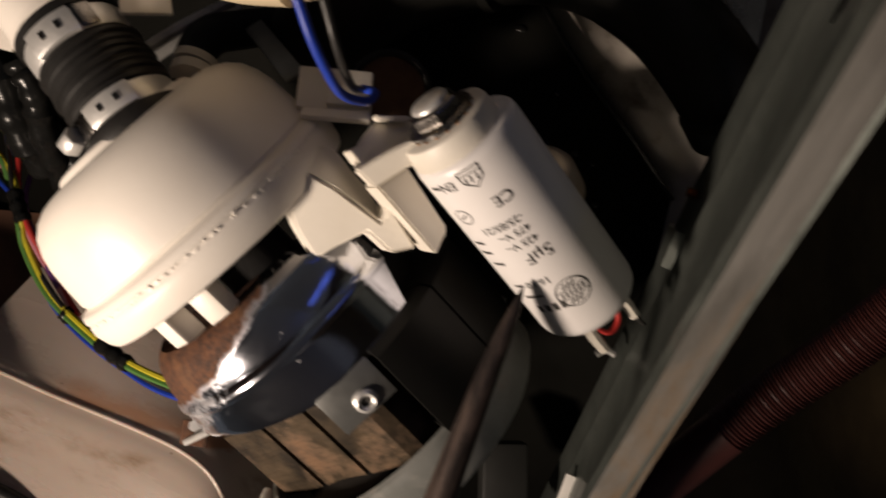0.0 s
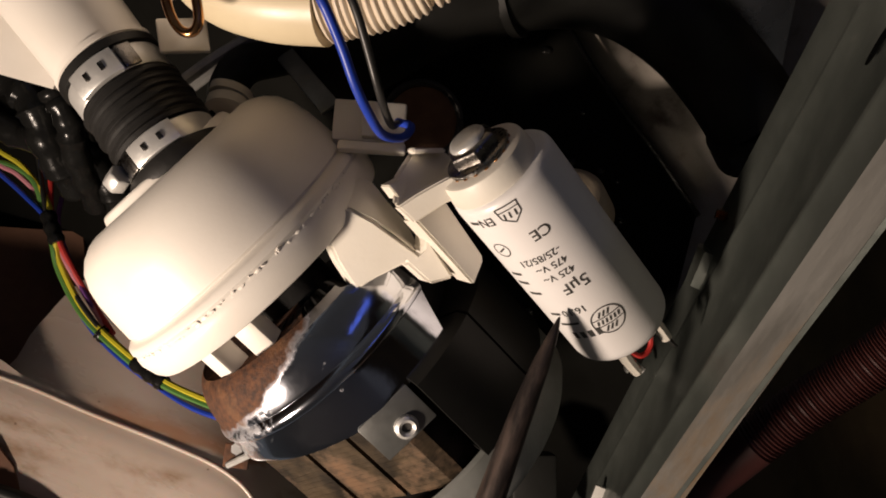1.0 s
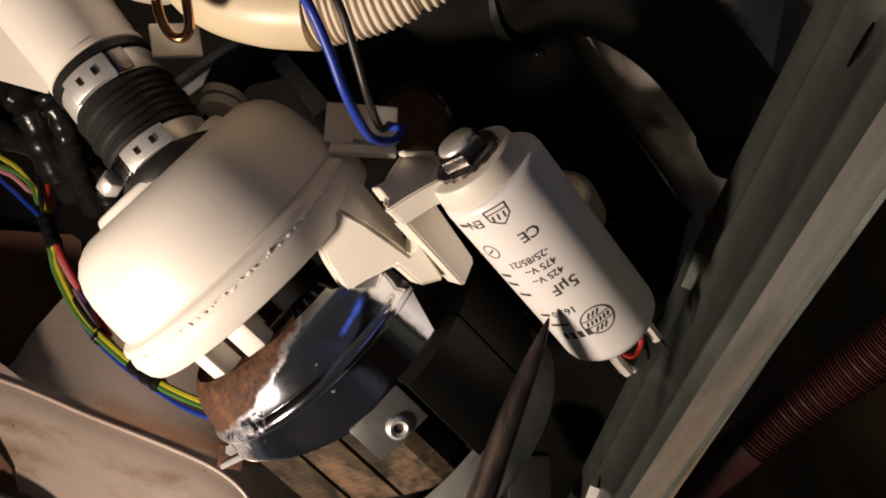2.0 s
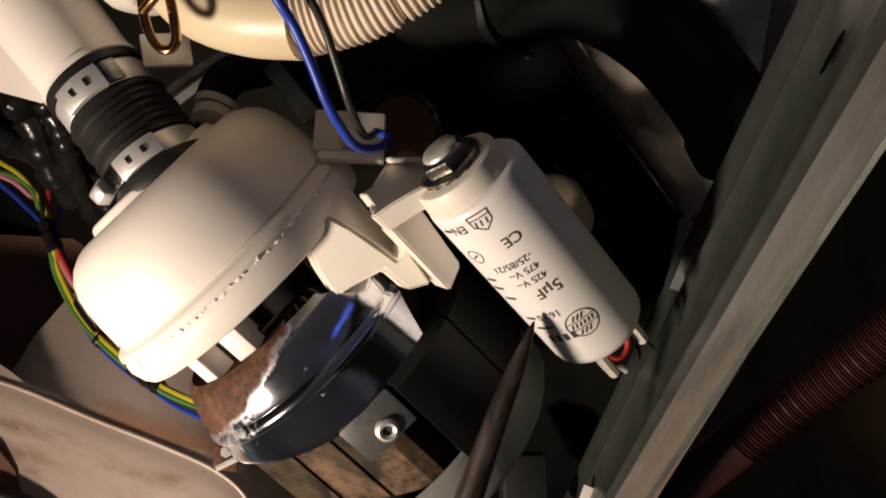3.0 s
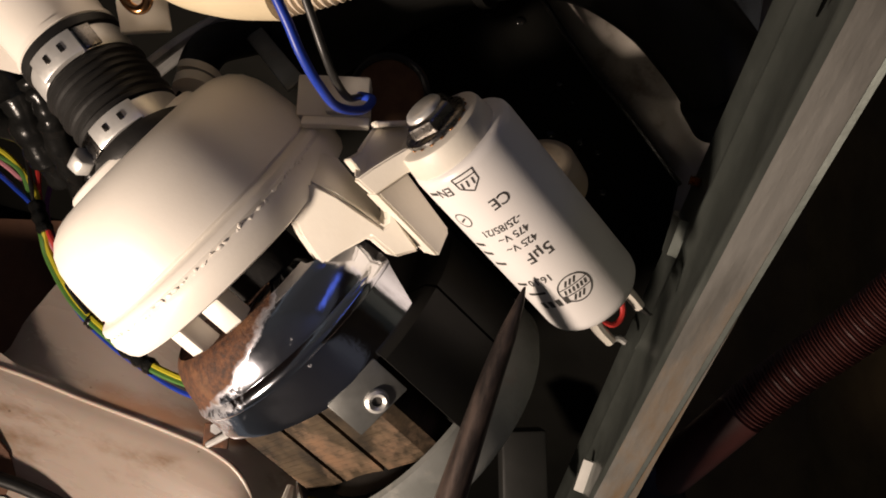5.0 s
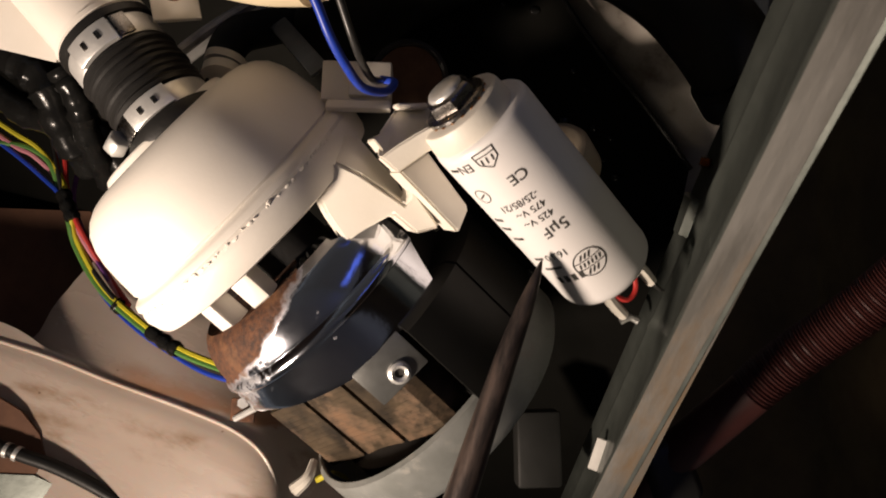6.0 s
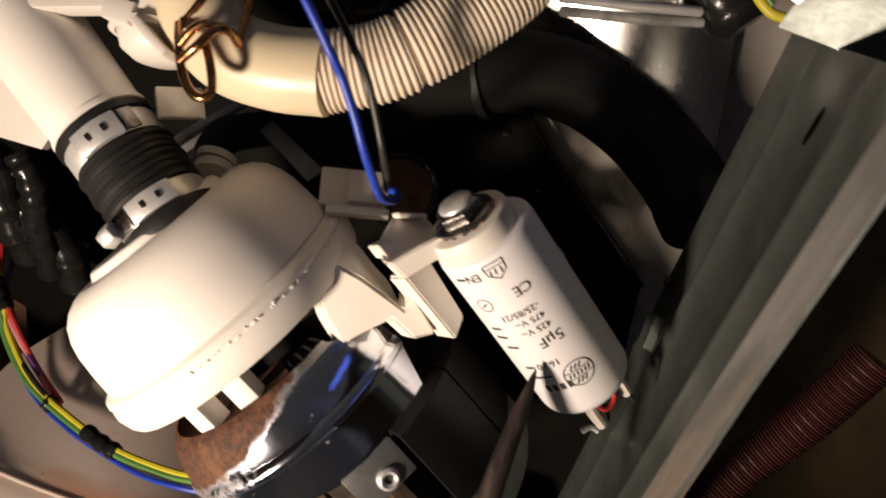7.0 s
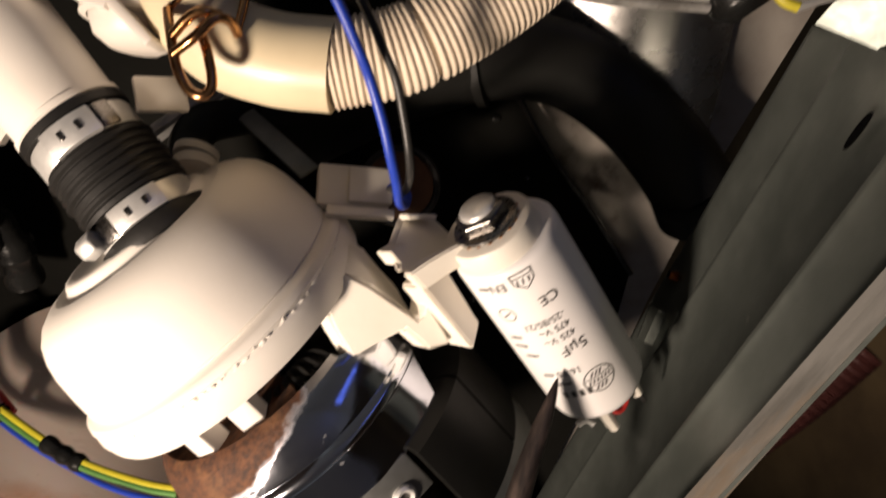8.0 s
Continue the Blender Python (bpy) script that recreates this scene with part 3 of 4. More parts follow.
# bracket from the rim to the capacitor
CAP = SITE @ frame_at((0.0271, -0.0026, -0.2547), (0.6065, -0.649, -0.4593), (0, 0, 1))


def moulded(name, pts, depth, label="", bevel=0.0009):
    """A solid block under a face given by its corners in the motor's axes."""
    bm = bmesh.new()
    fc = bm.faces.new([bm.verts.new(p) for p in pts])
    res = bmesh.ops.extrude_face_region(bm, geom=[fc])
    bmesh.ops.translate(bm, verts=[v for v in res["geom"] if isinstance(v, bmesh.types.BMVert)], vec=(-depth, 0, 0))
    bmesh.ops.recalc_face_normals(bm, faces=bm.faces[:])
    bmesh.ops.bevel(bm, geom=bm.edges[:], offset=bevel, segments=2, affect="EDGES", clamp_overlap=True)
    return part(name, moved(bm, MOTOR), BRACKET, pump, label)


moulded("bracket_plate", [(0.0480, -0.0177, 0.0133), (0.0480, -0.0145, 0.0222), (0.0490, -0.0121, 0.0335), (0.0530, -0.0181, 0.0338), (0.0580, -0.0293, 0.0367), (0.0620, -0.0295, 0.0464), (0.0625, -0.0368, 0.0508), (0.0625, -0.0398, 0.0328), (0.0610, -0.0361, 0.0365), (0.0600, -0.0339, 0.0368), (0.0530, -0.0317, 0.0199), (0.0480, -0.0291, 0.0106)], 0.010, "moulded off-white capacitor bracket")
moulded("bracket_fin", [(0.0475, -0.0288, 0.0109), (0.0525, -0.0317, 0.0201), (0.0595, -0.0339, 0.0371), (0.0470, -0.0380, 0.0400), (0.0440, -0.0418, 0.0307), (0.0420, -0.0421, 0.0226), (0.0400, -0.0433, 0.0128), (0.0400, -0.0400, 0.0073)], 0.006)
moulded("bracket_bar", [(0.0700, -0.0384, 0.0253), (0.0700, -0.0382, 0.0548), (0.0650, -0.0481, 0.0531), (0.0650, -0.0513, 0.0290)], 0.014)
moulded("bracket_rib", [(0.0740, -0.0364, 0.0174), (0.0755, -0.0422, 0.0183), (0.0775, -0.0485, 0.0197), (0.0790, -0.0536, 0.0211), (0.0810, -0.0559, 0.0244), (0.0830, -0.0598, 0.0264), (0.0835, -0.0569, 0.0298), (0.0800, -0.0509, 0.0277), (0.0780, -0.0478, 0.0266), (0.0745, -0.0368, 0.0248)], 0.005, bevel=0.0006)
moulded("bracket_pocket", [(0.0645, -0.0382, 0.0189), (0.0525, -0.0473, 0.0153), (0.0433, -0.0603, 0.0149), (0.0458, -0.0687, 0.0225), (0.0565, -0.0652, 0.0305), (0.0594, -0.0563, 0.0292), (0.0620, -0.0453, 0.0251)], 0.004)
moulded("bracket_lip", [(0.0505, -0.0589, 0.0125), (0.0524, -0.0670, 0.0201), (0.0529, -0.0660, 0.0215), (0.0510, -0.0580, 0.0143)], 0.006, bevel=0.0005)
moulded("bracket_lug", [(0.0587, -0.0423, 0.0141), (0.0575, -0.0487, 0.0162), (0.0579, -0.0484, 0.0175), (0.0616, -0.0425, 0.0195), (0.0612, -0.0412, 0.0192)], 0.010, bevel=0.0004)
part("bracket_ring", moved(lathe([(0.006, -0.0450), (0.0136, -0.0450), (0.0146, -0.0446), (0.0150, -0.0436), (0.0156, -0.0380), (0.0150, -0.0364), (0.006, -0.0364)], n=48), CAP @ Matrix.Translation((0.0, 0.0022, 0))), BRACKET, pump)

# ---------------------------------------------------------------- capacitor
capacitor = thing("capacitor", CAP @ Vector((0, 0, 0)), "white plastic motor run capacitor with black print", "capacitor")
RC = 0.0183
can_profile = [(0.0, -0.0378), (0.0160, -0.0378), (0.0172, -0.0374), (0.0180, -0.0364), (RC, -0.0345), (RC, 0.0360), (0.0179, 0.0382), (0.0168, 0.0398), (0.0150, 0.0405), (0.0, 0.0405)]
can = part("can", moved(lathe(can_profile, n=72), CAP), CAN, capacitor)
NUT = CAP @ Matrix.Translation((0.0, 0.0022, 0)) @ Matrix.Rotation(radians(12), 4, "Z")
nut_bm = lathe([(0.0, -0.0512), (0.0072, -0.0512), (0.0086, -0.0502), (0.0088, -0.0466), (0.0, -0.0466)], n=6)
bmesh.ops.bevel(nut_bm, geom=nut_bm.edges[:], offset=0.0003, segments=1, affect="EDGES")
nut = part("nut", moved(nut_bm, NUT), DARKMETAL, capacitor, "dark steel hexagon nut", 20)
part("washer", moved(lathe([(0.0, -0.0468), (0.0104, -0.0468), (0.0109, -0.0464), (0.0110, -0.0455), (0.0106, -0.0451), (0.0, -0.0451)], n=36), NUT), DARKMETAL, capacitor)
for k in range(18):
    part("washer_tooth", moved(box(0.0104, 0.0113, -0.0006, 0.0006, -0.0456, -0.0449, 0.0002, 1), NUT @ Matrix.Rotation(radians(20 * k), 4, "Z")), COPPER, nut)
part("stud", moved(lathe([(0.0, -0.0532), (0.0040, -0.0531), (0.0056, -0.0526), (0.0062, -0.0518), (0.0062, -0.0508)], n=24), NUT), CLAMP, capacitor, "bright rounded stud end")
for x, y in ((0.0085, 0.0075), (0.0060, -0.0085)):
    sl = part("terminal", tube([CAP @ Vector((x * 0.8, y * 0.8, 0.0395)), CAP @ Vector((x, y, 0.046)), CAP @ Vector((x * 1.1, y * 1.0, 0.054))], lambda u: 0.0026 - 0.0006 * u, n=8, per=3), BRACKET, capacitor, "crimped clear terminal sleeve")
lead = tube([CAP @ Vector((0.0088, 0.0055, 0.0440)), CAP @ Vector((0.0098, 0.003, 0.0490)), CAP @ Vector((0.0090, -0.002, 0.0490)), CAP @ Vector((0.0068, -0.0065, 0.0430))], 0.0010, n=8)
part("lead", lead, RED, capacitor, "red lead")
lead = tube([CAP @ Vector((0.0066, -0.0085, 0.0535)), CAP @ Vector((0.0072, -0.0090, 0.058)), CAP @ Vector((0.006, -0.0100, 0.061))], lambda u: 0.0012 - 0.0008 * u, n=8)
part("lead", lead, BLACKW, capacitor, "thin black lead")


def on_can(x, y, s0, a0, lift):
    """Wraps print on the can: x runs round it, y along it."""
    a = radians(a0) + x / RC
    return CAP @ Vector(((RC + lift) * math.cos(a), (RC + lift) * math.sin(a), s0 + y))


def bar(bm, x0, y0, x1, y1, w, s0, a0, lift=0.00012):
    """One printed stroke."""
    p, q = Vector((x0, y0)), Vector((x1, y1))
    n = max(1, int((q - p).length / 0.0008))
    side = Vector((-(q - p).y, (q - p).x)).normalized() * w / 2
    last = None
    for k in range(n + 1):
        c = p + (q - p) * k / n
        now = [bm.verts.new(on_can(*(c + side), s0, a0, lift)), bm.verts.new(on_can(*(c - side), s0, a0, lift))]
        if last:
            bm.faces.new((last[0], last[1], now[1], now[0]))
        last = now


def words(text, size, s0, a0):
    """Print in the built-in font, wrapped on the can."""
    cu = bpy.data.curves.new("print", "FONT")
    cu.body, cu.size, cu.resolution_u, cu.offset = text, size, 3, size * 0.012
    ob = new("print", cu)
    bpy.context.view_layer.update()
    me = bpy.data.meshes.new_from_object(ob.evaluated_get(bpy.context.evaluated_depsgraph_get()))
    bpy.data.objects.remove(ob)
    bpy.data.curves.remove(cu)
    bm = bmesh.new()
    bm.from_mesh(me)
    bpy.data.meshes.remove(me)
    for v in bm.verts:
        v.co = on_can(v.co.x, v.co.y, s0, a0, 0.00012)
    return bm


for text, size, s0, a0 in (("CE", 0.0055, -0.0230, 4), ("-25/85/21", 0.0037, -0.0140, 10), ("475 V~", 0.0037, -0.0098, 10), ("425 V~", 0.0037, -0.0054, 10),
                           ("5\u00b5F", 0.0062, 0.0000, 5), ("16.10", 0.0040, 0.0105, 26), ("EN", 0.0046, -0.0335, 44)):
    part("print", words(text, size, s0, a0), INK_AND_HOLE, can)
bm = bmesh.new()
for x0, y0, w in ((0.0172, -0.0098, 0.0045), (0.0172, -0.0054, 0.0050), (0.0156, -0.0002, 0.0050), (0.0150, 0.0105, 0.0040), (0.0110, 0.0158, 0.0070), (0.0170, -0.0335, 0.0040)):
    bar(bm, x0, y0 + 0.0014, x0 + w, y0 + 0.0014, 0.0011, 0, 10)
for k in range(4):
    bar(bm, 0.0062 + 0.0029 * k, 0.0216, 0.0062 + 0.0029 * k, 0.0248, 0.0018, 0, 12)
part("print", bm, INK_AND_HOLE, can)
# approval triangle and the maker's round mark, drawn as plain shapes
bm = bmesh.new()
tri = [(-0.0034, -0.0030), (0.0040, -0.0030), (0.0036, 0.0010), (0.0003, 0.0036), (-0.0030, 0.0010)]
for k in range(5):
    bar(bm, *tri[k], *tri[(k + 1) % 5], 0.00045, -0.0322, 25)
bar(bm, -0.0034, -0.0014, 0.0040, -0.0014, 0.0004, -0.0322, 25)
for x in (-0.0016, 0.0004, 0.0022):
    bar(bm, x, -0.0006, x + 0.0004, 0.0016, 0.0006, -0.0322, 25)
part("print_mark", bm, INK_AND_HOLE, can)
bm, round_bm = bmesh.new(), bmesh.new()
for k in range(28):
    a, b = 2 * math.pi * k / 28, 2 * math.pi * (k + 1) / 28
    bar(bm, 0.0056 * math.cos(a), 0.0056 * math.sin(a), 0.0056 * math.cos(b), 0.0056 * math.sin(b), 0.0005, 0.0205, 16)
    bar(round_bm, 0.0028 * math.cos(a), 0.0028 * math.sin(a), 0.0028 * math.cos(b), 0.0028 * math.sin(b), 0.0004, -0.0200, 62)
for y in (-0.0016, 0.0016):
    bar(bm, -0.0052, y, 0.0052, y, 0.0004, 0.0205, 16)
for k in range(6):
    bar(bm, -0.0042 + 0.0015 * k, -0.0009, -0.0036 + 0.0015 * k, 0.0009, 0.0007, 0.0205, 16)
for k in range(3):
    bar(bm, -0.0020 + 0.0016 * k, 0.0022, -0.0006 + 0.0016 * k, 0.0042, 0.0007, 0.0205, 16)
    bar(bm, -0.0022 + 0.0016 * k, -0.0042, -0.0008 + 0.0016 * k, -0.0022, 0.0007, 0.0205, 16)
bar(round_bm, -0.0014, -0.0008, 0.0014, 0.0008, 0.0006, -0.0200, 62)
part("print_mark", round_bm, INK_AND_HOLE, can)
part("print_mark", bm, INK_AND_HOLE, can)

# ---------------------------------------------------------------- galvanised side rail
# Across the rail: from its far edge to the folded lip.
def rail(u, w, out=0.0):
    """A point of the rail: u along it, w across it (0 far edge to 1 folded edge), out from its face."""
    far = Vector((0.0945, 0.0, -0.312)) + u * Vector((-0.140, -0.735, -0.663))
    near = Vector((0.0629, 0.0, -0.1548)) + u * Vector((-0.1035, -0.720, -0.7691))
    n = Vector((-0.90, 0.37, -0.21)).normalized()
    return SITE @ (far + w * (near - far) + out * n)


side_rail = thing("side_rail", rail(0.0, 0.5), "dull galvanised steel side rail with pressed ribs", "rail")
prof = [(0.0, 0.0), (0.05, 0.001), (0.10, -0.002), (0.20, -0.0046), (0.225, -0.0028), (0.24, -0.0022), (0.255, -0.0028), (0.28, -0.0050), (0.45, -0.0062), (0.63, -0.0065),
        (0.655, -0.0046), (0.67, -0.0040), (0.685, -0.0046), (0.71, -0.0065), (0.93, -0.0064), (0.97, -0.0064), (0.988, -0.0060)]
bm = bmesh.new()
us = [-0.20, 0.0, 0.1, 0.2, 0.3, 0.42]
grid = [[bm.verts.new(rail(max(u, -0.128 + 0.078 * w), w, o)) for w, o in prof] for u in us]
for a, b in zip(grid, grid[1:]):
    for j in range(len(prof) - 1):
        bm.faces.new((a[j], b[j], b[j + 1], a[j + 1]))
part("rail_web", thick(bm, 0.0015), GALV, side_rail)
bm = bmesh.new()
lip = Vector((0.0082, 0.0, 0.0038))
grid = [[bm.verts.new(rail(u, w, o)) for w, o in ((0.988, -0.0052), (0.995, -0.0020))] + [bm.verts.new(rail(u, 1.0, 0.0009) + SITE.to_3x3() @ (lip * k)) for k in (0.0, 0.25, 1.0)] for u in [-0.05] + us[1:]]
for a, b in zip(grid, grid[1:]):
    for j in range(4):
        bm.faces.new((a[j], b[j], b[j + 1], a[j + 1]))
part("rail_lip", thick(bm, 0.0004), LIP, side_rail, "worn folded edge of the rail")
bm = bmesh.new()
down = Vector((0.0140, 0.0148, -0.0145))
grid = [[bm.verts.new(rail(u, 1.0, 0.0009) + SITE.to_3x3() @ (lip * 1.01 + down * k)) for k in (0.0, 0.1, 1.0)] for u in [-0.05, 0.0, 0.1, 0.22]]
for a, b in zip(grid, grid[1:]):
    for j in range(2):
        bm.faces.new((a[j], b[j], b[j + 1], a[j + 1]))
part("rail_return", thick(bm, 0.0012), GALV, side_rail, "dull inner return of the rail")
# slot drawn as a near-black disc in place of the shade through it
hole_bm = bmesh.new()
hole_bm.faces.new([hole_bm.verts.new(rail(-0.067 + 0.0060 * math.cos(k * math.pi / 10), 0.500 + 0.018 * math.sin(k * math.pi / 10), -0.0046)) for k in range(20)])
part("slot_hole", thick(hole_bm, 0.0004), HOLE, side_rail, "punched slot, its shade painted as a dark disc")
part("tab", tube([P((0.0938, -0.0025, -0.3000)), P((0.0895, -0.0162, -0.3060))], lambda u: 0.0062 - 0.0015 * u, n=8, per=4), GALV, side_rail, "folded sheet tab")
scr = thing("tapping_screw", P((0.0996, 0.0100, -0.2980)), "small brass-coloured self-tapping screw in the rail", "screw")
part("shank", tube([P((0.1005, 0.0084, -0.2880)), P((0.0913, 0.0115, -0.2900))], lambda u: (0.0014 if int(u * 16) % 2 else 0.0023) * (1.1 - 0.6 * max(0.0, u - 0.7)), n=10, per=16), COPPER, scr)

# ---------------------------------------------------------------- hoses
sump_pipe = thing("sump_outlet", INLET @ Vector((0, 0, 0.06)), "white plastic sump outlet pipe", "pipe")
part("pipe_collar", moved(lathe([(0.0178, 0.0468), (0.0186, 0.0472), (0.0186, 0.0490), (0.0178, 0.0494)], n=56), INLET), WHITE, sump_pipe)
part("pipe", moved(lathe([(0.0150, 0.030), (0.0168, 0.0460), (0.0176, 0.0466), (0.0180, 0.060), (0.0190, 0.09), (0.0205, 0.14), (0.0150, 0.14)], n=56), INLET), WHITE, sump_pipe)

elbow_line = line_of((-0.0915, 0.1158, -0.2353), (-0.0931, 0.0972, -0.2428), (-0.0835, 0.0825, -0.2451), (-0.0669, 0.0756, -0.2419), (-0.0486, 0.0732, -0.2378))
drain = thing("drain_hose", elbow_line[2], "beige corrugated drain hose on a cream elbow", "hose")
part("elbow", tube(elbow_line, 0.0145, n=32, per=10), CREAM, drain, "smooth cream plastic elbow")
hose_line = spline(line_of((-0.0512, 0.0732, -0.2384), (-0.0287, 0.0784, -0.2346), (-0.0077, 0.0901, -0.2305), (0.0100, 0.1036, -0.2269), (0.0244, 0.1192, -0.2240), (0.0360, 0.1397, -0.2232)), 60)
RIB = 56
part("corrugated_tube", tube(hose_line, lambda u: 0.0140 - 0.0010 * (0.5 + 0.5 * math.cos(2 * math.pi * RIB * u)) ** 1.5 - (0.0016 if 0.255 < u < 0.27 else 0.0), n=28, raw=True), HOSE, drain)

big_hose = thing("rubber_hose", P((0.0535, 0.0914, -0.2758)), "thick smooth black rubber hose bending down", "hose")
part("hose_body", tube(line_of((-0.0588, 0.0750, -0.3351), (-0.0235, 0.0886, -0.3046), (0.0069, 0.0994, -0.3033), (0.0348, 0.1052, -0.3086), (0.0621, 0.1020, -0.3137), (0.0861, 0.0864, -0.3124), (0.1011, 0.0651, -0.3042), (0.1133, 0.0460, -0.3039)), 0.0185, n=36), SMOOTH_RUBBER, big_hose)
part("moulded_ring", tube(line_of((0.0132, 0.1000, -0.3030), (0.0164, 0.1002, -0.3015)), 0.0196, n=36, per=1), SMOOTH_RUBBER, big_hose)
part("hose_end", tube(line_of((0.1091, 0.0473, -0.2961), (0.1151, 0.0401, -0.3016)), 0.0200, n=36, per=1), SMOOTH_RUBBER, big_hose)
red = thing("red_hose", P((0.1763, -0.0391, -0.3300)), "dull red corrugated hose beside the rail", "hose")
red_line = spline(line_of((0.1916, -0.0199, -0.3000), (0.1709, -0.0475, -0.3200), (0.1436, -0.0758, -0.3400), (0.1117, -0.1125, -0.3600), (0.0754, -0.1528, -0.3800)), 120)
n_rib = int(len(red_line) * 0.60)
part("corrugated_tube", tube(red_line[:n_rib], lambda u: 0.0106 + 0.0006 * math.cos(2 * math.pi * 66 * u), n=20, raw=True), REDHOSE, red)
part("smooth_end", tube(red_line[n_rib - 1:], 0.0108, n=20, raw=True), REDHOSE, red, "smooth dull red end of the hose")

# ---------------------------------------------------------------- wires
solo("blue_wire", tube(line_of((-0.0610, 0.0861, -0.1800), (-0.0527, 0.0729, -0.1840), (-0.0466, 0.0625, -0.1900), (-0.0432, 0.0569, -0.1950), (-0.0394, 0.0479, -0.2000), (-0.0366, 0.0399, -0.2050), (-0.0337, 0.0338, -0.2130), (-0.0305, 0.0298, -0.2260), (-0.0254, 0.0320, -0.2450), (-0.0233, 0.0372, -0.2560), (-0.0281, 0.0397, -0.2620)), 0.0014, n=12), BLUE, "blue insulated wire hooked over at its end", "wire")
solo("black_wire", tube(line_of((-0.0558, 0.0885, -0.1850), (-0.0459, 0.0753, -0.1900), (-0.0393, 0.0645, -0.1960), (-0.0360, 0.0578, -0.1980), (-0.0335, 0.0499, -0.2020), (-0.0309, 0.0405, -0.2080), (-0.0293, 0.0350, -0.2170), (-0.0284, 0.0340, -0.2350), (-0.0281, 0.0393, -0.2620)), 0.0012, n=12), BLACKW, "thin black insulated wire", "wire")

loom = thing("wire_loom", P((-0.2206, 0.0066, -0.4200)), "loose loom of coloured wires bound with black tape", "wiring")
for name, m, r, pts in (
    ("yellow_wire", YELLOW, 0.0017, line_of((-0.2843, 0.0647, -0.4369), (-0.2617, 0.0495, -0.4367), (-0.2488, 0.0409, -0.4366), (-0.2359, 0.0234, -0.4365), (-0.2256, 0.0040, -0.4265), (-0.2229, -0.0116, -0.4266), (-0.2060, -0.0393, -0.4215), (-0.1796, -0.0573, -0.4063), (-0.1517, -0.0714, -0.3911), (-0.1229, -0.0791, -0.3758), (-0.1051, -0.0810, -0.3656))),
    ("green_wire", GREEN, 0.0017, line_of((-0.2841, 0.0455, -0.4370), (-0.2585, 0.0425, -0.4367), (-0.2430, 0.0330, -0.4366), (-0.2364, 0.0138, -0.4366), (-0.2268, -0.0023, -0.4266), (-0.2229, -0.0179, -0.4266), (-0.2076, -0.0412, -0.4216), (-0.1810, -0.0594, -0.4064), (-0.1532, -0.0732, -0.3911), (-0.1242, -0.0811, -0.3758), (-0.1065, -0.0829, -0.3656))),
    ("red_wire", RED, 0.0016, line_of((-0.2412, 0.0535, -0.4464), (-0.2359, 0.0367, -0.4415), (-0.2326, 0.0170, -0.4365), (-0.2230, -0.0007, -0.4265), (-0.2154, -0.0163, -0.4265), (-0.2052, -0.0334, -0.4265), (-0.1883, -0.0510, -0.4164))),
    ("pink_wire", PINK, 0.0016, line_of((-0.2810, 0.0551, -0.4369), (-0.2617, 0.0418, -0.4367), (-0.2520, 0.0367, -0.4367), (-0.2417, 0.0237, -0.4416), (-0.2281, 0.0025, -0.4316), (-0.2185, -0.0132, -0.4265), (-0.2084, -0.0303, -0.4265), (-0.1883, -0.0541, -0.4164))),
    ("blue_wire", BLUE, 0.0015, line_of((-0.2810, 0.0519, -0.4369), (-0.2616, 0.0367, -0.4368), (-0.2471, 0.0239, -0.4367), (-0.2319, 0.0098, -0.4316), (-0.2267, -0.0118, -0.4316), (-0.2083, -0.0444, -0.4266), (-0.1816, -0.0640, -0.4114), (-0.1535, -0.0776, -0.3962), (-0.1341, -0.0830, -0.3810), (-0.1173, -0.0857, -0.3708), (-0.1024, -0.0877, -0.3656))),
    ("violet_wire", VIOLET, 0.0014, line_of((-0.2330, 0.0470, -0.4464), (-0.2305, 0.0306, -0.4464), (-0.2287, 0.0106, -0.4365), (-0.2210, -0.0085, -0.4315), (-0.2100, -0.0272, -0.4265), (-0.1852, -0.0571, -0.4164), (-0.1506, -0.0758, -0.3961))),
    ("black_wire", BLACKW, 0.0015, line_of((-0.2478, 0.0568, -0.4465), (-0.2316, 0.0104, -0.4316), (-0.2178, -0.0241, -0.4266), (-0.1780, -0.0617, -0.4063), (-0.1341, -0.0802, -0.3809), (-0.1051, -0.0850, -0.3656))),
):
    part(name, tube(pts, r, n=8), m, loom)
for pts in (line_of((-0.2320, 0.0142, -0.4315), (-0.2278, 0.0056, -0.4285), (-0.2236, -0.0023, -0.4265)), line_of((-0.1697, -0.0637, -0.4003), (-0.1596, -0.0693, -0.3952), (-0.1511, -0.0732, -0.3911)), line_of((-0.1960, -0.0495, -0.4165), (-0.1938, -0.0513, -0.4165), (-0.1922, -0.0524, -0.4155))):
    part("tape_wrap", tube(pts, lambda u: 0.0042 + 0.0004 * math.sin(17 * u), n=12), TAPE, loom, "black tape wrap")

slab_rows = [(-0.3870, 0.0136, -0.4872), (-0.2398, 0.0053, -0.4906), (-0.2226, -0.1142, -0.4794), (-0.3815, -0.1113, -0.4757)]
sheet("side_board", slab_rows, BROWN, 0.006, "rust-stained brown board behind the tank", "board")

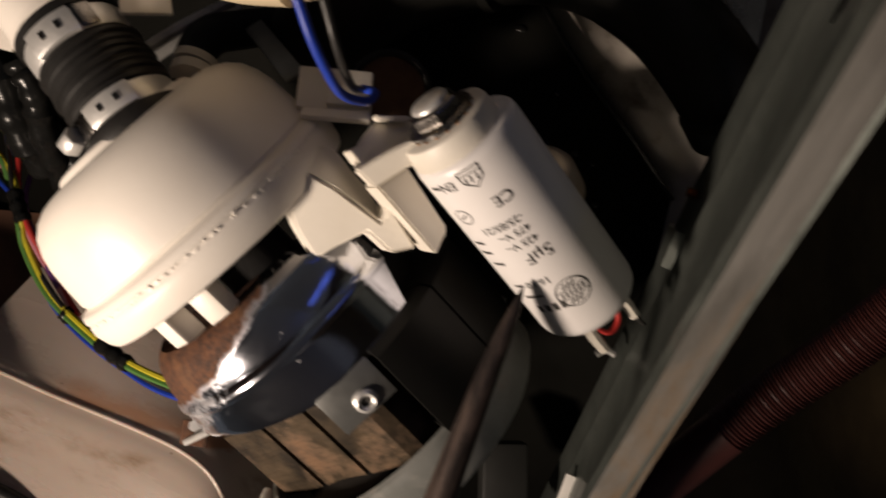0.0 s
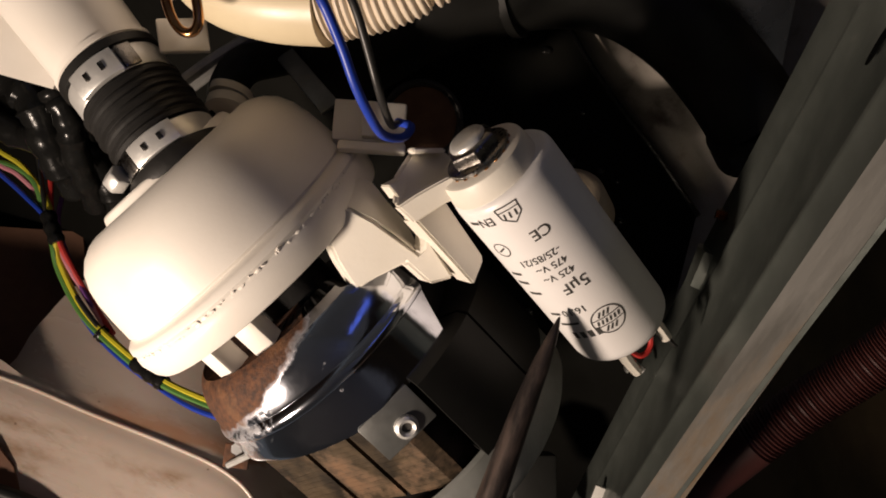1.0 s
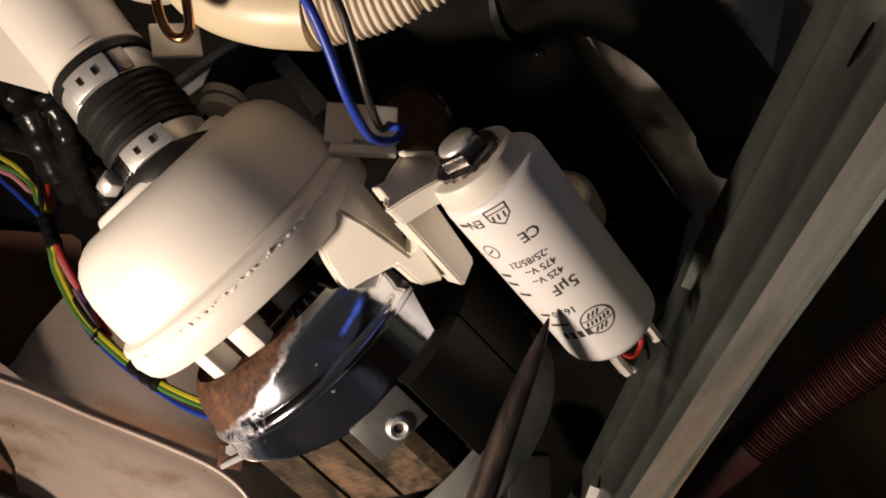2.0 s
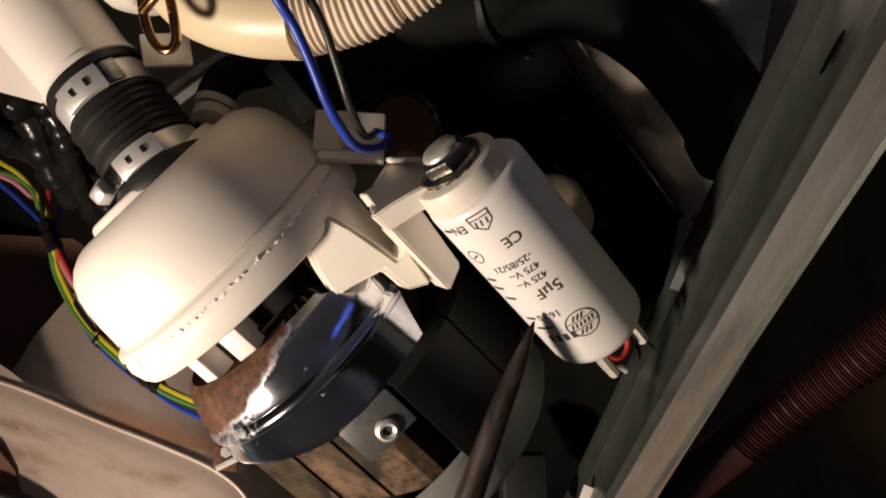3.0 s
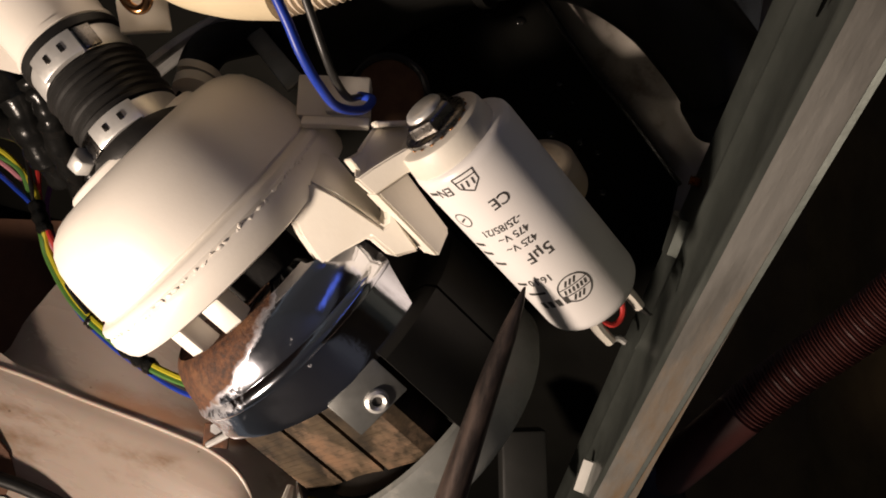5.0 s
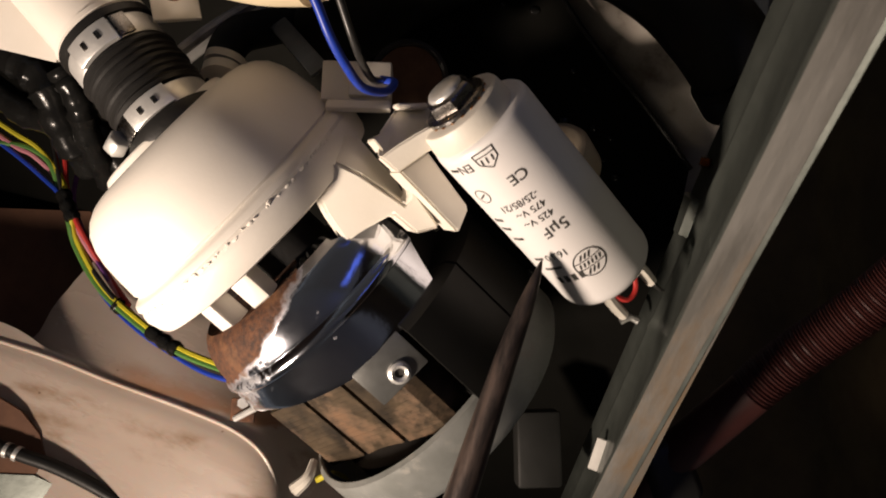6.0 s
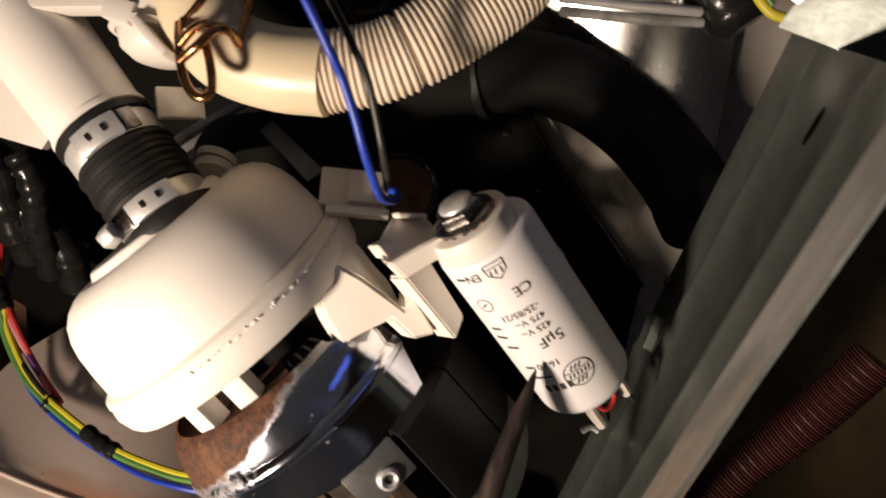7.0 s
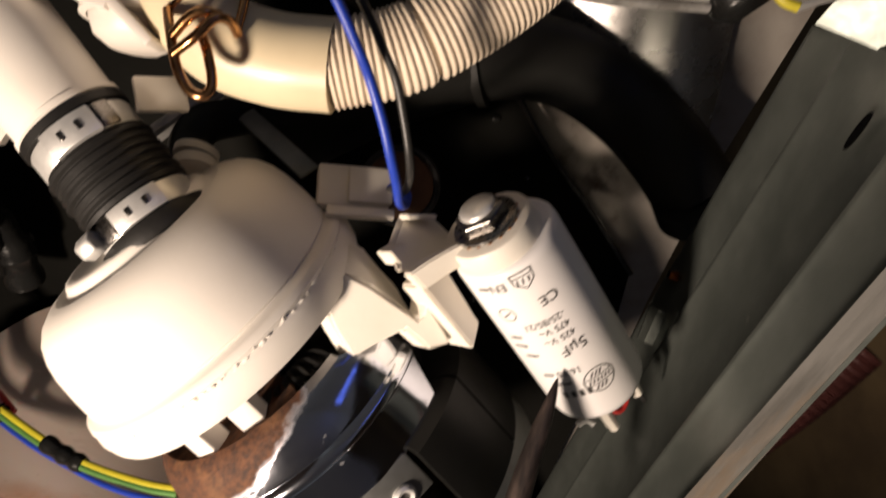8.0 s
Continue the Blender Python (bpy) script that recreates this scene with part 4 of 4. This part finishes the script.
# black taped bundles behind the coupling
for pts, r in ((line_of((-0.2578, 0.0958, -0.4000), (-0.2339, 0.0809, -0.4000), (-0.2220, 0.0674, -0.4000), (-0.2184, 0.0462, -0.4100), (-0.2130, 0.0292, -0.4300)), 0.010), (line_of((-0.2707, 0.0755, -0.4200), (-0.2394, 0.0567, -0.4200), (-0.2123, 0.0523, -0.4100), (-0.1955, 0.0348, -0.4200), (-0.1917, 0.0135, -0.4400)), 0.009),
               (line_of((-0.2052, 0.0740, -0.3800), (-0.1993, 0.0606, -0.3850), (-0.2011, 0.0421, -0.4000), (-0.2034, 0.0196, -0.4300)), 0.007)):
    solo("taped_cable", tube(pts, lambda u, r=r: r * (1 + 0.10 * math.sin(40 * u) + 0.06 * math.sin(91 * u)), n=14), TAPE, "glossy black tape-wrapped cable bundle", "cable", group="taped cables behind the coupling")

# ---------------------------------------------------------------- tank
tank = thing("softener_tank", P((-0.1892, -0.0773, -0.4000)), "stained translucent cream plastic tank", "tank")
def strip(rows):
    bm = bmesh.new()
    rows = [[bm.verts.new(P(p)) for p in spline(row, 5)] for row in rows]
    for a, b in zip(rows, rows[1:]):
        for j in range(len(a) - 1):
            bm.faces.new((a[j], a[j + 1], b[j + 1], b[j]))
    return bm


crest = [(-0.3279, -0.0597, -0.4176), (-0.2609, -0.0705, -0.4140), (-0.2267, -0.0808, -0.4097), (-0.1933, -0.0930, -0.4053), (-0.1496, -0.1064, -0.3962), (-0.1212, -0.1177, -0.3917), (-0.1054, -0.1314, -0.3899), (-0.1003, -0.1515, -0.3917), (-0.1000, -0.1873, -0.3912)]


def off(row, dx, dy, dz):
    return [(x + dx, y + dy, z + dz) for x, y, z in row]


back = [(-0.3354, -0.0607, -0.4274), (-0.2586, -0.0762, -0.4290), (-0.2388, -0.0502, -0.4398), (-0.2178, -0.0240, -0.4507), (-0.1712, 0.0013, -0.4621), (-0.1191, -0.0242, -0.4630), (-0.0764, -0.0763, -0.4533), (-0.0499, -0.1317, -0.4532), (-0.0445, -0.2141, -0.4522)]
mid = [tuple(0.5 * (p + q) - (0.004 if k == 1 else 0.0) for k, (p, q) in enumerate(zip(a, b))) for a, b in zip(crest, back)]
near_top = [tuple(0.88 * p + 0.12 * q for p, q in zip(a, b)) for a, b in zip(crest, back)]
part("tank_body", thick(strip([back, mid, near_top, off(crest, 0.0005, 0.0022, -0.0008), crest, off(crest, -0.001, -0.003, 0.002), off(crest, -0.003, -0.008, 0.004), off(crest, -0.006, -0.020, 0.004), off(crest, -0.03, -0.13, 0.012)]), 0.003), TANK, tank, smooth=70)
part("tank_seam", tube(line_of(*off(crest[1:], 0.0002, 0.0020, 0.0030)), 0.0012, n=8, per=6), TANKSEAM, tank, "pale moulded seam along the tank's edge", smooth=70)

# ---------------------------------------------------------------- pointed tool
awl = thing("steel_spike", P((0.0128, -0.0565, -0.2450)), "dark brown pointed steel spike beside the capacitor", "tool")
part("point", tube(line_of((0.0250, -0.0245, -0.2450), (0.0226, -0.0312, -0.2450), (0.0190, -0.0403, -0.2450)), lambda u: 0.0003 + 0.0027 * u ** 0.85, n=14), SPIKE, awl)
part("shaft", tube(line_of((0.0190, -0.0403, -0.2450), (0.0128, -0.0565, -0.2450), (0.0040, -0.0816, -0.2450), (-0.0060, -0.1100, -0.2450)), lambda u: 0.0030 + 0.0025 * u, n=14), SPIKE, awl)

# ---------------------------------------------------------------- small things round the pump
def slab(name, a, b, c, thickness, material, parent=None, label="", category="", **kw):
    """A flat bevelled board with corners a, b along one edge and c across it."""
    a, b, c = P(a), P(b), P(c)
    x, y = b - a, c - a
    y = y - y.dot(x.normalized()) * x.normalized()
    m = frame_at(a, x.cross(y), x)
    bm = moved(box(0, x.length, 0, y.length, -thickness, 0, min(0.0008, thickness * 0.3)), m)
    if parent:
        return part(name, bm, material, parent, label)
    return solo(name, bm, material, label, category, **kw)


slab("label_tag", (0.0602, -0.1323, -0.3757), (0.0645, -0.1155, -0.3700), (0.0666, -0.1335, -0.3738), 0.0015, TAG, side_rail, "small white sticker on the rail")
rear_ear = slab("mounting_ear", (-0.0959, -0.0800, -0.3030), (-0.0860, -0.0812, -0.3030), (-0.0954, -0.0895, -0.3030), 0.0015, RUST, pump, "dark rusty ear beside the pin")
part("ear_bolt", tube(line_of((-0.0915, -0.0822, -0.3032), (-0.0909, -0.0818, -0.2998)), 0.0024, n=6, per=1), CLAMP, rear_ear, "small bright bolt head")
block = thing("terminal_block", P((-0.0398, 0.0433, -0.2750)), "off-white plastic terminal block behind the wires", "connector")
slab("block_body", (-0.0519, 0.0351, -0.2720), (-0.0268, 0.0337, -0.2720), (-0.0529, 0.0501, -0.2740), 0.012, BRACKET, block)
slab("block_lid", (-0.0413, 0.0359, -0.2690), (-0.0259, 0.0351, -0.2690), (-0.0416, 0.0487, -0.2710), 0.004, BRACKET, block)
slab("block_lip", (-0.0492, 0.0312, -0.2660), (-0.0256, 0.0300, -0.2660), (-0.0496, 0.0346, -0.2680), 0.003, BRACKET, block)
slab("steel_strap", (-0.0814, 0.0750, -0.3180), (-0.0574, 0.0462, -0.2830), (-0.0745, 0.0790, -0.3180), 0.0016, ZINC, label="dull steel mounting strap behind the pump", category="bracket")
coil = thing("brown_coil", P((-0.0187, 0.0433, -0.2820)), "brown wound coil behind the capacitor nut", "coil")
COIL = SITE @ frame_at((-0.0202, 0.0445, -0.2880), (-0.1, -0.30, 1), (1, 0, 0))
part("coil_face", moved(lathe([(0.0, 0.0), (0.0128, 0.0), (0.0136, -0.001), (0.0136, -0.014), (0.0, -0.014)], n=40), COIL), mat("coil_card", (0.14, 0.08, 0.048), 0.9, second=(0.09, 0.05, 0.03), grain=60, amount=0.9, spec=0.1), coil)
part("coil_ring", tube([COIL @ Vector((0.0142 * math.cos(a), 0.0142 * math.sin(a), 0.0)) for a in [2 * math.pi * k / 24 for k in range(25)]], 0.0014, n=6, per=2), RUBBER, coil, "black rubber ring")
disc = SITE @ frame_at((0.0315, 0.0139, -0.3005), (-0.5, 0.62, 0.62), (1, 0, 0))
solo("round_plug", moved(lathe([(0.0, 0.002), (0.017, 0.002), (0.0195, 0.001), (0.0205, -0.001), (0.0205, -0.012), (0.0, -0.012)], n=40), disc), mat("plug_plastic", (0.42, 0.36, 0.28), 0.5, second=(0.34, 0.26, 0.17), grain=50), "beige round plug behind the capacitor", "plug")
small = thing("small_hose", P((-0.0934, 0.0627, -0.3100)), "small black rubber elbow with white collar", "hose")
part("elbow", tube(line_of((-0.0670, 0.0840, -0.3400), (-0.0834, 0.0766, -0.3250), (-0.0938, 0.0707, -0.3150), (-0.0985, 0.0604, -0.3100), (-0.0958, 0.0461, -0.3000)), 0.0080, n=16), SMOOTH_RUBBER, small)
part("collar", tube(line_of((-0.0944, 0.0575, -0.3000), (-0.0950, 0.0546, -0.2990)), 0.0084, n=20, per=1), BRACKET, small, "white plastic collar")
part("collar", tube(line_of((-0.0948, 0.0518, -0.2970), (-0.0951, 0.0482, -0.2950)), 0.0084, n=20, per=1), BRACKET, small, "white plastic collar")
for k in range(2):
    solo("thin_rod", tube(line_of((-0.1195, 0.0562, -0.3000), (-0.1050, 0.0719, -0.3100), (-0.0896, 0.0901, -0.3300)) if k else line_of((-0.1200, 0.0557, -0.3100), (-0.1048, 0.0719, -0.3200), (-0.0898, 0.0903, -0.3400)), 0.0024, n=8), WORN if k else CLAMP, "thin dull metal rod behind the coupling", "rod", group="rods behind the coupling")
slab("white_bracket", (-0.1095, 0.0628, -0.2640), (-0.0939, 0.0651, -0.2700), (-0.1089, 0.0752, -0.2660), 0.003, WHITE, label="white plastic bracket beside the coupling", category="bracket")

# spring clip on the elbow
clip = thing("spring_clip", P((-0.0887, 0.0686, -0.2292)), "copper-coloured wire spring clip on the elbow", "clip")
part("clip_loop", tube(line_of((-0.0967, 0.0847, -0.2315), (-0.0950, 0.0755, -0.2258), (-0.0931, 0.0661, -0.2243), (-0.0900, 0.0598, -0.2242), (-0.0860, 0.0581, -0.2235), (-0.0835, 0.0610, -0.2226), (-0.0846, 0.0689, -0.2230), (-0.0867, 0.0759, -0.2249)), 0.0015, n=10), COPPER, clip)
part("clip_end", tube(line_of((-0.0939, 0.0698, -0.2241), (-0.0878, 0.0732, -0.2192), (-0.0827, 0.0783, -0.2185), (-0.0788, 0.0789, -0.2217), (-0.0770, 0.0776, -0.2275)), 0.0015, n=10), COPPER, clip)
part("clip_end", tube(line_of((-0.0941, 0.0748, -0.2236), (-0.0896, 0.0787, -0.2201), (-0.0858, 0.0803, -0.2190), (-0.0814, 0.0801, -0.2211)), 0.0015, n=10), COPPER, clip)
part("clip_ring", tube(line_of((-0.0773, 0.0782, -0.2296), (-0.0752, 0.0913, -0.2319), (-0.0749, 0.1066, -0.2344), (-0.0789, 0.1206, -0.2421)), 0.0014, n=10), COPPER, clip)
part("clip_ring", tube(line_of((-0.0969, 0.0849, -0.2336), (-0.0897, 0.0922, -0.2290), (-0.0860, 0.1022, -0.2271), (-0.0859, 0.1135, -0.2290)), 0.0014, n=10), COPPER, clip)

# sump body above the coupling
sump = thing("sump", P((-0.1132, 0.0989, -0.2628)), "white plastic sump body with webs and lugs", "sump")
SUMP = SITE @ frame_at((-0.1092, 0.0890, -0.2578), (0.10, 0.97, 0.05), (0, 0, 1))
part("sump_cup", moved(lathe([(0.0, -0.0085), (0.0080, -0.0080), (0.0125, -0.0050), (0.0145, 0.0), (0.0165, 0.012), (0.0200, 0.030), (0.0240, 0.050)], n=40), SUMP), WHITE_DIM, sump)
part("sump_rim", moved(lathe([(0.0150, 0.0), (0.0172, 0.0005), (0.0172, 0.003), (0.0160, 0.0035)], n=40), SUMP), WHITE_DIM, sump)
slab("sump_lug", (-0.1260, 0.0911, -0.2440), (-0.1159, 0.0875, -0.2419), (-0.1212, 0.0979, -0.2421), 0.010, WHITE_DIM, sump)
slab("sump_web", (-0.1150, 0.0884, -0.2396), (-0.1036, 0.0760, -0.2381), (-0.1128, 0.0905, -0.2388), 0.012, WHITE_DIM, sump)
slab("sump_plate", (-0.1635, 0.0985, -0.2603), (-0.1104, 0.0973, -0.2479), (-0.1663, 0.1303, -0.2618), 0.008, WHITE_DIM, sump)
# short black cylinder stands in for the shade in the hole
part("sump_hole", tube(line_of((-0.1154, 0.1016, -0.2471), (-0.1140, 0.1001, -0.2422)), 0.0042, n=20, per=1), INK_AND_HOLE, sump, "hole in the plate, its shade painted black")

skirt = bmesh.new()
skirt.faces.new([skirt.verts.new(P(p)) for p in ((-0.2001, 0.0670, -0.2900), (-0.1818, 0.0611, -0.2900), (-0.1690, 0.0577, -0.2890), (-0.1574, 0.0544, -0.2870), (-0.1489, 0.0673, -0.2840), (-0.1615, 0.0895, -0.2800), (-0.1979, 0.0938, -0.2850))])
part("sump_skirt", thick(skirt, 0.005), WHITE_DIM, sump, "flared white skirt beside the outlet pipe")

# beyond the hoses, towards the tub's rim
# rim sheet bowed so the torch's highlight on the tub sits near its middle
corners = [Vector(p) for p in ((0.025, 0.182, -0.288), (0.120, 0.166, -0.262), (0.058, 0.112, -0.322), (0.132, 0.055, -0.338))]
rows = []
for i in range(9):
    b = i / 8
    rows.append([])
    for k in range(17):
        a = k / 16
        p = (1 - b) * ((1 - a) * corners[0] + a * corners[1]) + b * ((1 - a) * corners[2] + a * corners[3])
        rows[-1].append(tuple(p + Vector((0, 0.004, 0.011)) * math.sin(math.pi * a) + Vector((0, 0, 0.003)) * math.sin(math.pi * b)))
solo("tub_rim", thick(strip(rows), 0.002), TUBRIM, "stainless tub rim, bowed and brightened to hold the torch highlight", "tub", kind="structure", smooth=70)
# corner sheet tilted to mirror the torch
sheet("tub_corner", [(0.1114, 0.1646, -0.2460), (0.1368, 0.1570, -0.2254), (0.1488, 0.1149, -0.2479), (0.1356, 0.1205, -0.2573), (0.1255, 0.1290, -0.2608)], TUBRIM, 0.002, "stainless tub corner, tilted and brightened for the torch highlight", "tub")
# added sheet angled at the torch, for the highlight on the rail's end
glare_sheet = bmesh.new()
glare_sheet.faces.new([glare_sheet.verts.new(P(p)) for p in ((0.0894, 0.0824, -0.1970), (0.0910, 0.0864, -0.1917), (0.0948, 0.0898, -0.1842), (0.1165, 0.0894, -0.1581), (0.1325, 0.0445, -0.1756), (0.1189, 0.0587, -0.1805), (0.1096, 0.0675, -0.1847), (0.1007, 0.0742, -0.1899))])
part("rail_end", thick(glare_sheet, 0.0015), GALV, side_rail, "rail end sheet, tilted to catch the torch highlight")
junction = thing("taped_junction", P((0.1079, 0.1281, -0.2694)), "glossy black taped cable junction", "cable")
part("tape_body", tube(line_of((0.1006, 0.1651, -0.2776), (0.1067, 0.1440, -0.2732), (0.1102, 0.1281, -0.2688), (0.1185, 0.1149, -0.2682)), lambda u: 0.0190 - 0.010 * u ** 3 + 0.0012 * math.sin(23 * u), n=14), TAPE, junction)
part("earth_wire", tube(line_of((0.1086, 0.1506, -0.2462), (0.1076, 0.1326, -0.2463), (0.1094, 0.1190, -0.2452), (0.1149, 0.1106, -0.2448), (0.1206, 0.1077, -0.2437)), 0.0021, n=10), YELLOW, junction, "yellow insulated earth wire")
part("earth_stripe", tube(line_of((0.1107, 0.1507, -0.2457), (0.1093, 0.1322, -0.2449), (0.1110, 0.1197, -0.2437), (0.1156, 0.1123, -0.2434)), 0.0012, n=8), GREEN, junction, "green stripe of the earth wire")
part("cable_lug", tube(line_of((0.1202, 0.1076, -0.2438), (0.1284, 0.1099, -0.2416), (0.1387, 0.1113, -0.2390)), lambda u: 0.0018 - 0.001 * u, n=8), CLAMP, junction, "crimped steel lug")
for pts, m in ((line_of((0.0373, 0.1165, -0.2580), (0.0666, 0.1174, -0.2620), (0.0980, 0.1188, -0.2660)), CLAMP), (line_of((0.0388, 0.1129, -0.2620), (0.0685, 0.1140, -0.2660), (0.1003, 0.1162, -0.2700)), WORN)):
    solo("thin_rod", tube(pts, 0.0021, n=10), m, "thin dull metal rod behind the hoses", "rod", group="rods behind the hoses")
solo("taped_cable", tube(line_of((-0.0577, 0.1397, -0.2720), (-0.0413, 0.1249, -0.2680), (-0.0247, 0.1203, -0.2680), (-0.0029, 0.1332, -0.2720), (0.0142, 0.1564, -0.2780)), lambda u: 0.0185 + 0.0012 * math.sin(38 * u) + 0.0008 * math.sin(83 * u), n=18), TAPE, "thick glossy black tape-wrapped cable above the drain hose", "cable")
knob = SITE @ frame_at((0.1299, 0.1018, -0.2049), (-0.5, 0.1, 0.85), (1, 0, 0))
solo("plastic_knob", moved(lathe([(0.0, 0.006), (0.010, 0.005), (0.0150, 0.002), (0.0165, -0.003), (0.0165, -0.02), (0.0, -0.02)], n=40), knob), WHITE, "round white plastic knob beside the rail", "knob")

# under the motor
solo("black_box", moved(box(-0.012, 0.012, -0.022, 0.018, -0.014, 0.0, 0.002), SITE @ frame_at((0.0383, -0.1271, -0.3953), (0.1, 0.1, 1), (1, 0, 0))), GREYP, "dark plastic box behind the motor", "box")
solo("grey_plug", moved(box(-0.012, 0.012, -0.016, 0.016, -0.012, 0.0, 0.005, 3), SITE @ frame_at((0.0985, -0.1307, -0.3566), (0.1, 0.1, 1), (0.9, 0.3, 0))), GREYP, "dark rounded plastic plug beside the rail", "plug")
solo("yellow_wire", tube(line_of((-0.0662, -0.1208, -0.3229), (-0.0587, -0.1180, -0.3231), (-0.0530, -0.1268, -0.3331), (-0.0496, -0.1484, -0.3429)), 0.0014, n=8), YELLOW, "short end of yellow wire under the motor", "wire")
solo("violet_wire", tube(line_of((-0.0377, -0.1245, -0.3335), (-0.0348, -0.1322, -0.3335), (-0.0330, -0.1474, -0.3333)), 0.0012, n=8), VIOLET, "short end of violet wire under the motor", "wire")
solo("clear_plug", tube(line_of((-0.0738, -0.1218, -0.3127), (-0.0678, -0.1164, -0.3129), (-0.0660, -0.1107, -0.3180)), lambda u: 0.0032 - 0.0016 * u, n=8), BRACKET, "small clear plastic plug under the motor", "plug")
edge = thing("black_cable", P((-0.2311, -0.1309, -0.3929)), "black cable with bright ferrules below the tank", "cable")
part("cable_sheath", tube(line_of((-0.2851, -0.1163, -0.3919), (-0.2550, -0.1214, -0.3925), (-0.2371, -0.1281, -0.3928), (-0.2161, -0.1363, -0.3932), (-0.1893, -0.1512, -0.3936), (-0.1595, -0.1729, -0.3940)), 0.0036, n=12), RUBBER, edge)
for ends in (line_of((-0.2460, -0.1249, -0.3927), (-0.2439, -0.1255, -0.3927)), line_of((-0.2407, -0.1268, -0.3928), (-0.2386, -0.1277, -0.3928))):
    part("ferrule", tube(ends, 0.0042, n=14, per=1), CLAMP, edge, "bright metal ferrule")
sheet("lower_board", [(-0.3133, -0.1354, -0.3960), (-0.2341, -0.1405, -0.3977), (-0.1917, -0.1605, -0.3985), (-0.1928, -0.2200, -0.3977), (-0.3148, -0.2178, -0.3948)], GALV, 0.003, "grey steel board below the tank", "board")
# brown sheet added where only a dark gap lies past the tank
gap_bm = bmesh.new()
gap_bm.faces.new([gap_bm.verts.new(P(p)) for p in ((-0.2809, -0.0884, -0.4003), (-0.2534, -0.0981, -0.4009), (-0.2413, -0.1057, -0.4010), (-0.2317, -0.1181, -0.4011), (-0.2282, -0.1302, -0.4010), (-0.2358, -0.1439, -0.4007), (-0.2819, -0.1430, -0.3996))])
part("tank_gap_sheet", thick(gap_bm, 0.002), BROWN, tank, "brown sheet standing in for the dark gap past the tank")

# glossy drops added for the bitumen's glints, and a bright screw below the capacitor
rnd = random.Random(8)
for x, y in ((0.063, 0.035), (0.071, 0.030), (0.069, 0.020), (0.058, 0.052), (0.075, 0.012), (0.052, 0.060), (0.020, 0.090), (0.034, 0.086)) + tuple((0.03 + 0.075 * rnd.random(), -0.06 + 0.10 * rnd.random()) for _ in range(16)):
    b = bmesh.new()
    bmesh.ops.create_icosphere(b, subdivisions=2, radius=rnd.uniform(0.0008, 0.0022))
    moved(b, SITE @ Matrix.Translation(on_tub(x, y, -0.0032)) @ Matrix.Diagonal((1.3, 1, 0.6, 1)))
    solo("glint_drop", b, TAPE, "small glossy black drop, added for a glint on the bitumen", "drop", group="drops on the bitumen sheet")
solo("steel_screw", tube(line_of((0.0690, -0.0552, -0.3350), (0.0735, -0.0532, -0.3350), (0.0770, -0.0552, -0.3350)), 0.0016, n=8, per=2), CLAMP, "small bright screw below the capacitor", "screw")
